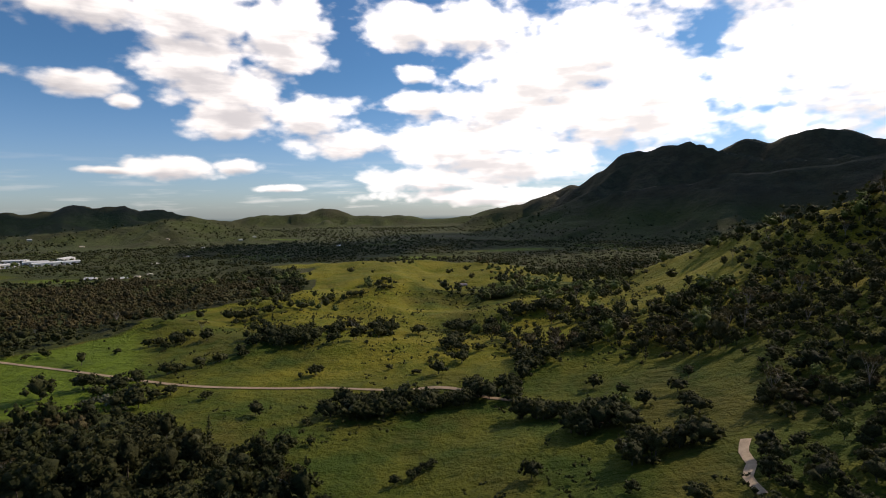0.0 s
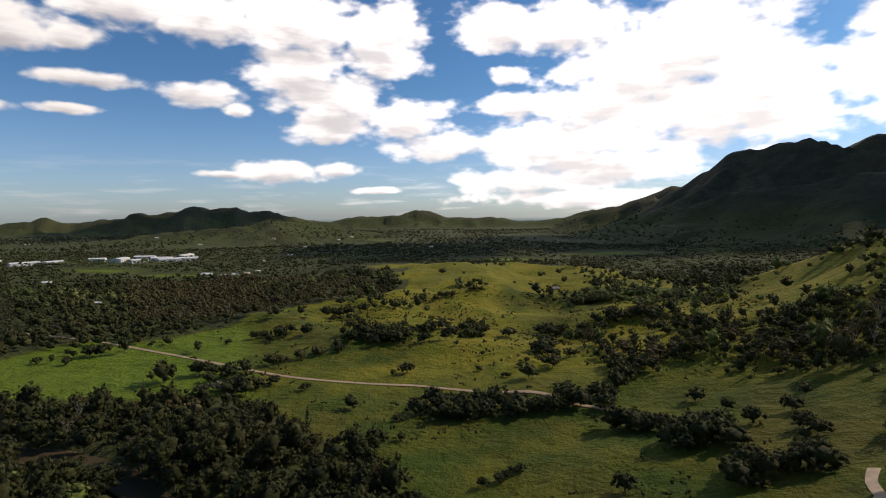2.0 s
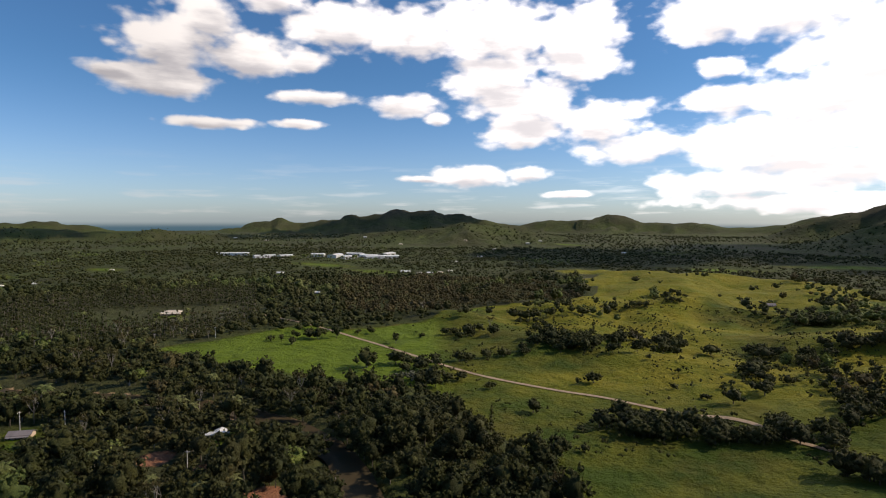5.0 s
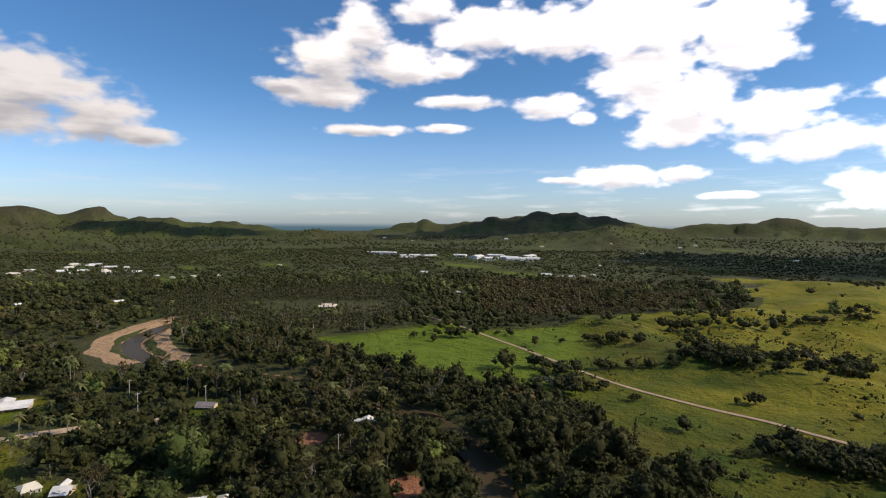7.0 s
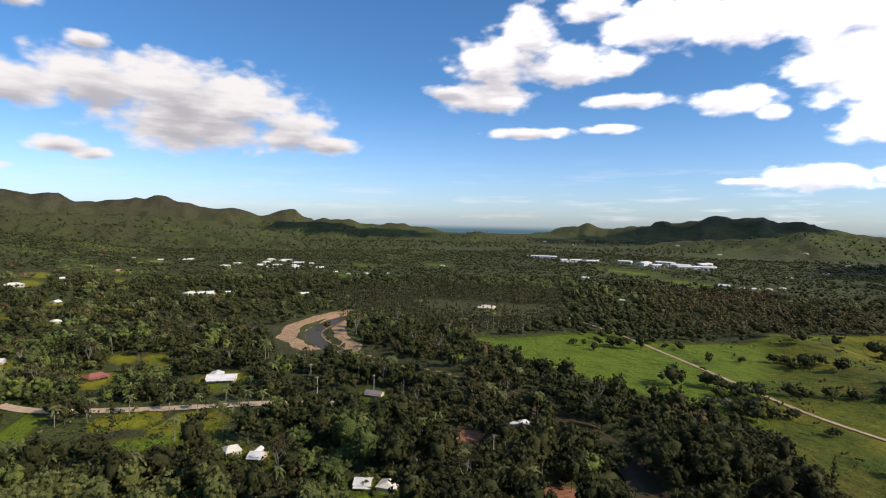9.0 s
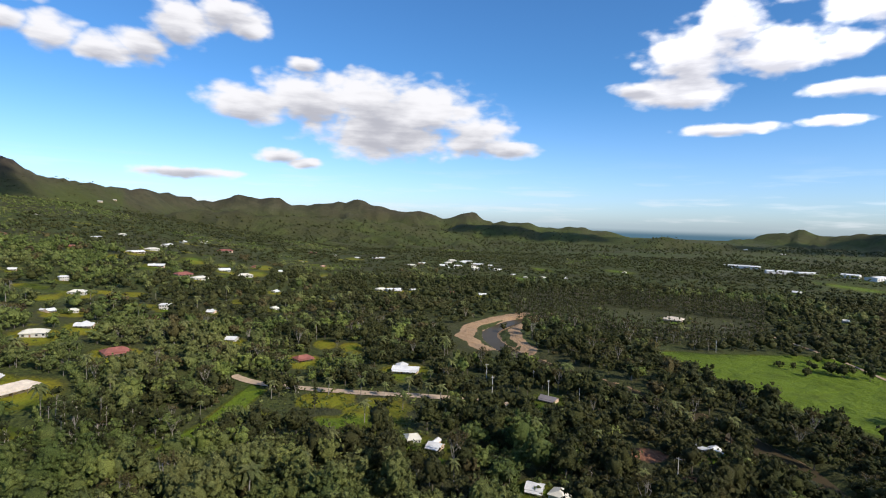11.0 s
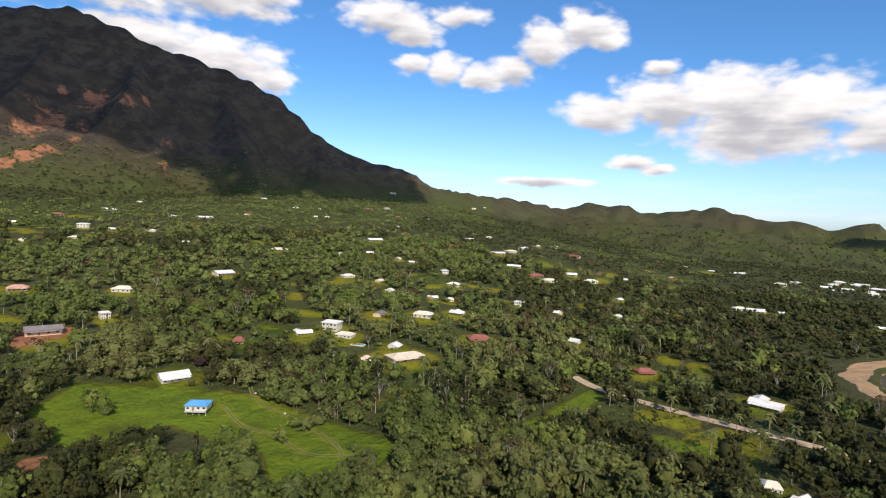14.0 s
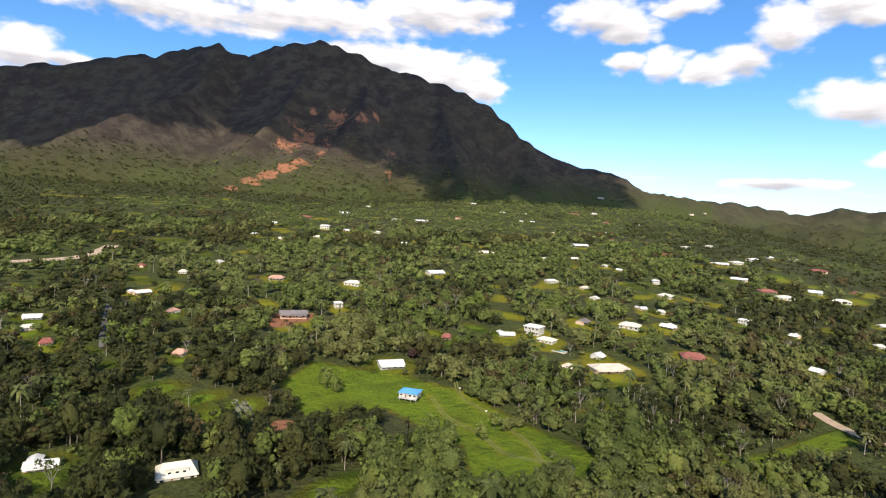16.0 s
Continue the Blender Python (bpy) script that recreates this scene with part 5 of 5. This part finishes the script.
# hedges and thicket lines: start, end, number of shrubs, spread
HEDGES = [
    ((-166, 328), (-136, 357), 9, 5), ((-136, 357), (-110, 401), 11, 5), ((-110, 401), (-66, 435), 14, 6), ((-66, 435), (-41, 464), 9, 6), ((-181, 479), (-132, 447), 9, 7),
    ((-129, 555), (-53, 601), 14, 8), ((8, 452), (10, 460), 4, 4), ((22, 413), (50, 431), 7, 4), ((25, 571), (89, 565), 12, 7), ((58, 454), (98, 447), 16, 7),
    ((89, 388), (131, 352), 18, 11), ((36, 312), (76, 333), 16, 8), ((38, 280), (46, 300), 7, 5), ((-22, 309), (17, 397), 12, 2.5), ((-222, 380), (-195, 405), 9, 9),
    ((9, 276), (40, 273), 8, 4), ((-18, 187), (0, 202), 6, 2),
]
for (ax, ay), (bx, by), count, spread in HEDGES:
    for _ in range(count):
        q, k = rng.random(), int(rng.integers(0, 4))
        low = 0.35 if spread < 3 else 0.45
        plant(f"hedge{k}", "hedge_shrub", "dark rounded shrub in a hedge line between pastures", "hedges of the pasture", LOW[k], LEAF_DARK, BARK,
              ax + q * (bx - ax) + rng.normal() * spread * 0.6, ay + q * (by - ay) + rng.normal() * spread * 0.6, low + (0.75 if spread > 3 else 0.2) * rng.random(), rng.random() * 360)
for px, py, rx, ry, count in VILLAGE_TREES:
    for _ in range(count):
        k = int(rng.integers(0, 4))
        plant(f"garden{k}", "garden_tree", "leafy olive-green tree beside the open meadow", "trees round the clearing", NEAR[k], LEAF_LIME if k % 2 else LEAF, BARK,
              px + rng.normal() * rx * 0.6, py + rng.normal() * ry * 0.6, 0.6 + 0.6 * rng.random(), rng.random() * 360)
PALM_SPOTS = [(-238, 110), (-243, 104), (-256, 65), (-373, 72), (-173, 112), (-160, 113), (-297, 21), (-292, 33), (-290, 46), (-279, 61), (-188, 111), (-209, 114), (-232, 76),
              (-300, 4), (-304, -12), (-286, 56), (-270, 40), (-255, 20), (-335, -160), (-350, -180), (-340, -205), (-365, -190), (-225, -248), (-236, -240), (-100, -245)]
for x, y in PALM_SPOTS:
    k = int(rng.integers(0, 3))
    plant(f"palm{k}", "palm", "coconut palm with a thin trunk and arching fronds", "palms of the plots", PALMS[k], PALM, PALE_BARK, x, y, 0.85 + 0.4 * rng.random(), rng.random() * 360)
SILVER = foliage("silvery leaves", (0.150, 0.160, 0.095), (0.230, 0.235, 0.150), (0.240, 0.230, 0.160))
MAROON = foliage("maroon leaves", (0.040, 0.022, 0.020), (0.070, 0.036, 0.032), (0.075, 0.045, 0.035))
for x, y, size in [(-171, 275, 0.95), (-165, 270, 0.7), (-177, 271, 0.75), (-168, 281, 0.6)]:
    k = int(rng.integers(0, 4))
    plant(f"silver{k}", "pale_shrub", "pale silvery spreading shrub beside the dirt road", "pale shrubs of the pasture", LOW[k], SILVER, PALE_BARK, x, y, size, rng.random() * 360)
plant("silvertree", "silver_tree", "tall silvery-leaved tree standing out of dark woodland", "", NEAR[1], SILVER, PALE_BARK, -107, -209, 1.25, 70)
plant("maroontree", "maroon_tree", "dark maroon-leaved round tree beside a white-roofed house", "", NEAR[2], MAROON, BARK, -224, -232, 0.85, 20)
PINE_SPOTS = [(-364, -37), (-361, -28), (-377, -21), (-370, -31), (-368, -24), (-280, -3), (-377, -33), (-232, -316), (-249, -313), (-254, -293), (-240, -300), (-260, -302),
              (-227, -337), (-265, -294), (-155, -429), (-139, -582), (-134, -180), (-141, -147), (-358, -42), (-352, -36), (-246, -322), (-268, -310)]
for x, y in PINE_SPOTS:
    k = int(rng.integers(0, 3))
    plant(f"pine{k}", "column_pine", "tall narrow dark columnar pine", "column pines", PINES[k], LEAF_DARK, BARK, x, y, 0.85 + 0.35 * rng.random(), rng.random() * 360)
BARE_SPOTS = [(-141, -265), (-140, -274), (-159, -273), (-148, -268), (-152, -280), (-131, -270), (-133, -280), (-74, -231), (-123, -306), (-40, -200), (-227, -160), (-233, -159),
              (-230, -166), (-222, -153), (-222, -51), (-236, -44), (-240, -130), (-236, -120), (-245, -60)]
for x, y in BARE_SPOTS:
    k = int(rng.integers(0, 3))
    plant(f"bare{k}", "pale_tree", "half-bare tree with pale forked limbs", "pale trees", BARES[k], LEAF, PALE_BARK, x, y, 0.8 + 0.3 * rng.random(), rng.random() * 360)

PLANTATION = [(-655, 223), (-698, 338), (-579, 532), (-368, 339), (-397, 266), (-446, 216), (-534, 193)]
PLANTATION_GLADE = [(-591, 323), (-489, 432), (-425, 372), (-490, 272)]
BROWN_WOOD = [(-612, 760), (-432, 787), (-235, 765), (-172, 674), (-205, 563), (-261, 452), (-366, 430)]

x, y = scatter(6.9, 90, 250, 1, woods)
order = np.argsort(np.hypot(x, y))
x, y = x[order], y[order]
for k in range(0, min(110, len(x))):
    q = int(rng.integers(0, 4))
    dark = (fbm(x[k:k + 1], y[k:k + 1], 60, 3, 51) + river_dark(x[k:k + 1], y[k:k + 1]))[0] > 0.56
    plant(f"wood{q}{dark}", "broadleaf_tree", "dark broadleaf tree in the wood" if dark else "olive-green broadleaf tree in the wood", "trees of the near wood",
          NEAR[q], LEAF_DARK if dark else LEAF, BARK, float(x[k]), float(y[k]), 0.7 + 0.5 * rng.random(), rng.random() * 360)
x, y = x[110:], y[110:]
slope = inside(x, y, MEADOW, 4) > 0.5
grove("slope_thickets", "low dark rounded shrubs crowding the slope", LOW, x[slope], y[slope], 0.5, 0.95, [LEAF_DARK, BARK], 41)
x, y = x[~slope], y[~slope]
# River-side trees get the dark leaves partly for standing against the sun.
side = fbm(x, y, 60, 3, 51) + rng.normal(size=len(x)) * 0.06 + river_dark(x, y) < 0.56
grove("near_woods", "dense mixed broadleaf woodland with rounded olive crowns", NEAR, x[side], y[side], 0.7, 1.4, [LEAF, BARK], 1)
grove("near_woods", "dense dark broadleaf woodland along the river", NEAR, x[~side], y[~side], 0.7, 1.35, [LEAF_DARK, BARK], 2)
x, y = scatter(4.6, 90, 270, 46, lambda x, y: (inside(x, y, MEADOW, 4) < 0.5) * (woods(x, y) > 0) * 0.8)
side = fbm(x, y, 60, 3, 51) + river_dark(x, y) < 0.56
grove("undergrowth", "low olive undergrowth between the woodland trees", SCRUB, x[side], y[side], 0.8, 1.9, [LEAF, BARK], 47)
grove("undergrowth", "low dark undergrowth along the wooded river bank", SCRUB, x[~side], y[~side], 0.8, 1.9, [LEAF_DARK, BARK], 48)
x, y = scatter(7.2, 250, 460, 6, woods)
slope = inside(x, y, MEADOW, 4) > 0.5
grove("slope_thickets", "low dark rounded shrubs scattered up the slope", CLOSE, x[slope], y[slope], 0.45, 0.85, [LEAF_DARK, BARK], 42)
x, y = x[~slope], y[~slope]
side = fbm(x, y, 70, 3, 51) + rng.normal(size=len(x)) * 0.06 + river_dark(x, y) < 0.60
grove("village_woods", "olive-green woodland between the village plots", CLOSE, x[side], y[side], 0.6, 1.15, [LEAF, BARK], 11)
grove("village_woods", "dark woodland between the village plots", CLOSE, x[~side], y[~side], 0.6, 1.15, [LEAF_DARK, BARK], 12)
NIAOULI = [(-205, -95), (-255, -165), (-285, -130), (-262, -70), (-225, -50)]
x, y = scatter(5.0, 150, 330, 21, lambda x, y: (inside(x, y, NIAOULI, 3) > 0.5) * woods(x, y) * 0.8)
grove("tall_stand", "stand of tall thin trees with pale bare trunks", GUMS, x, y, 0.75, 1.1, [LEAF_DARK, PALE_BARK], 31)
x, y = scatter(12, 130, 560, 22, lambda x, y: woods(x, y) * 0.17)
grove("pale_woods", "pale half-bare trees dotted through the woodland", BARES, x, y, 0.7, 1.05, [LEAF_BROWN, PALE_BARK], 32)
x, y = scatter(12, 140, 620, 23, lambda x, y: woods(x, y) * 0.22 * smooth(np.where(np.degrees(np.arctan2(-x, y)) < -90, 999, np.degrees(np.arctan2(-x, y))), 40, 60))
grove("palm_groves", "coconut palms dotted among the village trees", PALMS, x, y, 0.8, 1.2, [PALM, PALE_BARK], 33)
x, y = scatter(13, 130, 560, 24, lambda x, y: woods(x, y) * 0.10)
grove("casuarinas", "dark upright feathery trees standing among the woodland", PINES, x, y, 0.5, 0.85, [LEAF_DARK, BARK], 34)
x, y = scatter(13, 120, 470, 51, lambda x, y: woods(x, y) * smooth(fbm(x, y, 50, 3, 54), 0.42, 0.6) * (0.4 - 0.3 * smooth(np.degrees(np.arctan2(-x, y)) % 360, 90, 60)))
grove("bright_trees", "fresh green broadleaf trees standing out of the olive woodland", CLOSE, x, y, 0.8, 1.35, [LEAF_LIME, BARK], 52)
x, y = scatter(13, 160, 470, 53, lambda x, y: woods(x, y) * smooth(fbm(x, y, 60, 3, 56), 0.46, 0.64) * 0.4)
grove("dry_trees", "brownish thin-leaved trees dotted through the woodland", CLOSE, x, y, 0.7, 1.15, [LEAF_BROWN, PALE_BARK], 55)
x, y = scatter(19, 470, 1000, 56, lambda x, y: woods(x, y) * smooth(fbm(x, y, 80, 3, 57), 0.44, 0.62) * smooth(np.degrees(np.arctan2(-x, y)) % 360, 70, 90) * 0.6)
grove("dry_trees", "greyish-brown thin-leaved trees on the village slope", MID, x, y, 0.6, 1.0, [LEAF_BROWN, BARK], 58)
x, y = scatter(10.6, 460, 900, 2, woods)
pine = inside(x, y, PLANTATION, 2) > 0.5
brown = (inside(x, y, BROWN_WOOD, 10) > 0.5) & (fbm(x, y, 60, 3, 15) > 0.38)
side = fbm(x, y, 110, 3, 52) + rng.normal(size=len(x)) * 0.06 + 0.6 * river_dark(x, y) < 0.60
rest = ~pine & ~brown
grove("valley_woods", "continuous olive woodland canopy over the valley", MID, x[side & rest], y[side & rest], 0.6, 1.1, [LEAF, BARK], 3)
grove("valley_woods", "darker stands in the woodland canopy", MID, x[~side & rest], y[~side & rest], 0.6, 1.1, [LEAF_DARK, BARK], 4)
grove("scrub_woods", "brownish half-bare scrub woodland", MID, x[brown], y[brown], 0.5, 0.9, [LEAF_BROWN, BARK], 14)
x, y = scatter(6.6, 420, 900, 44, lambda x, y: (inside(x, y, BROWN_WOOD, 10) > 0.5) * (meadow(x, y) < 0.35) * 0.85)
grove("scrub_woods", "close brownish half-bare scrub woodland", SCRUB, x, y, 1.2, 2.4, [LEAF_BROWN, BARK], 45)
x, y = scatter(7.0, 380, 800, 7, lambda x, y: ((inside(x, y, PLANTATION, 2) > 0.5) & (inside(x, y, PLANTATION_GLADE, 2) < 0.5)) * 1.0)
grove("pine_plantation", "dark pine plantation in close rows", FAR_PINES, x, y, 0.7, 1.1, [LEAF_DARK, BARK], 15)
x, y = scatter(14.0, 900, 1750, 3, lambda x, y: woods(x, y) * (1 - 0.85 * smooth(height(x, y), 150, 300)))
side = fbm(x, y, 200, 3, 53) + 0.5 * river_dark(x, y) < 0.48
grove("far_woods", "distant olive woodland canopy towards the mountains", FAR, x[side], y[side], 0.6, 1.1, [LEAF, BARK], 5, 0.8)
grove("far_woods", "distant dark woodland canopy", FAR, x[~side], y[~side], 0.6, 1.1, [LEAF_DARK, BARK], 16, 0.8)
x, y = scatter(17, 1700, 2300, 27, lambda x, y: (x < 0) * (y < 200) * smooth(height(x, y), 420, 150) * smooth(fbm(x, y, 120, 3, 29), 0.36, 0.55) * 0.8)
grove("mountain_scrub", "scattered dark scrub climbing the foot of the mountain", FAR, x, y, 0.35, 0.7, [LEAF_DARK, BARK], 28)
REMOTE = [broadleaf(35, 9, 24, 1, 3, 5.0, 0.6, False), broadleaf(36, 10, 20, 1, 3, 4.5, 0.6, False)]
x, y = scatter(27, 1750, 3500, 31, lambda x, y: 0.95 * smooth(height(x, y), 110, 50) * smooth(fbm(x, y, 260, 3, 58), 0.30, 0.42))
grove("remote_woods", "remote dark woodland patches on the plain and hills", REMOTE, x, y, 0.4, 0.8, [LEAF_DARK, BARK], 36, 0.9)
x, y = scatter(5.5, 130, 620, 9, lambda x, y: (inside(x, y, MEADOW, 3) > 0.5) * smooth(fbm(x, y, 40, 3, 19), 0.40, 0.64) * smooth(np.degrees(np.arctan2(-x, y)), 36, 14) * 0.85)
grove("pasture_scrub", "low dark bushes and tussocks dotted over the pasture", SCRUB, x, y, 0.35, 1.3, [LEAF_DARK, BARK], 17)
places = [(hx + (0.5 * w + 2 + 4 * rng.random()) * math.cos(a), hy + (0.5 * w + 2 + 4 * rng.random()) * math.sin(a))
          for hx, hy, w, turn, kind in HOUSES if math.hypot(hx, hy) < 1300 for a in rng.random(4) * 6.283]
places = np.array(places)
grove("garden_shrubs", "small green shrubs round the village houses", [broadleaf(75, 3.4, 4.2, 5, 15, 0.8, -0.2, False), broadleaf(76, 2.4, 3.6, 4, 12, 0.7, -0.2, False)], places[:, 0], places[:, 1], 0.6, 1.2, [LEAF, BARK], 19)
x, y = scatter(5.0, 150, 330, 10, lambda x, y: (np.hypot((x + 268) / 44, (y - 8) / 56) < 1) * 0.6)
grove("plot_scrub", "low green scrub on the overgrown plot by the lane", SCRUB, x, y, 0.5, 1.3, [LEAF, BARK], 18)

# ============ unseen clouds added overhead to shade the mountains and valley ===
# bearing, distance and height of the shaded ground; half length, half depth, turn
SHADE = [
    (150, 2330, 640, 520, 240, 55), (138, 2200, 560, 420, 220, 45), (162, 2420, 560, 520, 260, 65), (164, 2050, 330, 300, 200, 60), (130, 2100, 430, 330, 170, 35),
    (152, 2200, 430, 620, 330, 60), (138, 2080, 380, 430, 260, 50), (128, 1900, 230, 420, 200, 30), (168, 2300, 400, 520, 420, 80), (120, 1900, 160, 380, 170, 30), (142, 1850, 330, 330, 190, 55), (133, 1700, 190, 300, 150, 40), (40, 3000, 60, 600, 260, 60), (-2, 2100, 20, 500, 260, 90),
    (-22, 2850, 330, 800, 360, 20), (-36, 2950, 350, 600, 480, 0), (-24, 2050, 60, 420, 200, 60), (-14, 2250, 60, 430, 300, 10), (10, 1500, 0, 430, 190, 90), (17, 1560, 0, 300, 150, 100),
    (66, 2900, 60, 560, 230, 70), (34, 3900, 120, 700, 350, 60), (-10, 1700, 0, 420, 250, 90),
]


def cloud(bearing, r, z, along, deep, turn, seed):
    rng = np.random.default_rng(seed)
    px, py = polar(bearing, r)
    up = (3200.0 if r > 2400 else 2000.0) - z
    centre = Vector((px, py, z)) + SUN_DIR * (up / SUN_DIR.z)
    ca, sa = math.cos(radians(turn)), math.sin(radians(turn))
    vs, fs, total = [], [], 0
    for k in range(70):
        a, q = rng.random() * 2 * np.pi, math.sqrt(rng.random())
        lx, ly = q * math.cos(a) * along, q * math.sin(a) * deep
        size = (0.40 - 0.22 * q) * deep * (0.7 + 0.6 * rng.random())
        v = ICO_V * (1 + 0.25 * (rng.random((len(ICO_V), 1)) - 0.5)) * (size * 1.5, size * 1.2, size * 0.5)
        vs.append(v + (centre.x + ca * lx - sa * ly, centre.y + sa * lx + ca * ly, centre.z + rng.random() * 60))
        fs.append(ICO_F + total)
        total += len(v)
    ob = new("shade_cloud", raw_mesh("shade_cloud", np.concatenate(vs), np.concatenate(fs), [CLOUD]))
    tagged(ob, "unseen cloud added high above the valley to shade the ground", "cloud", "cumulus clouds")


for k, row in enumerate(SHADE):
    cloud(*row, seed=100 + k)
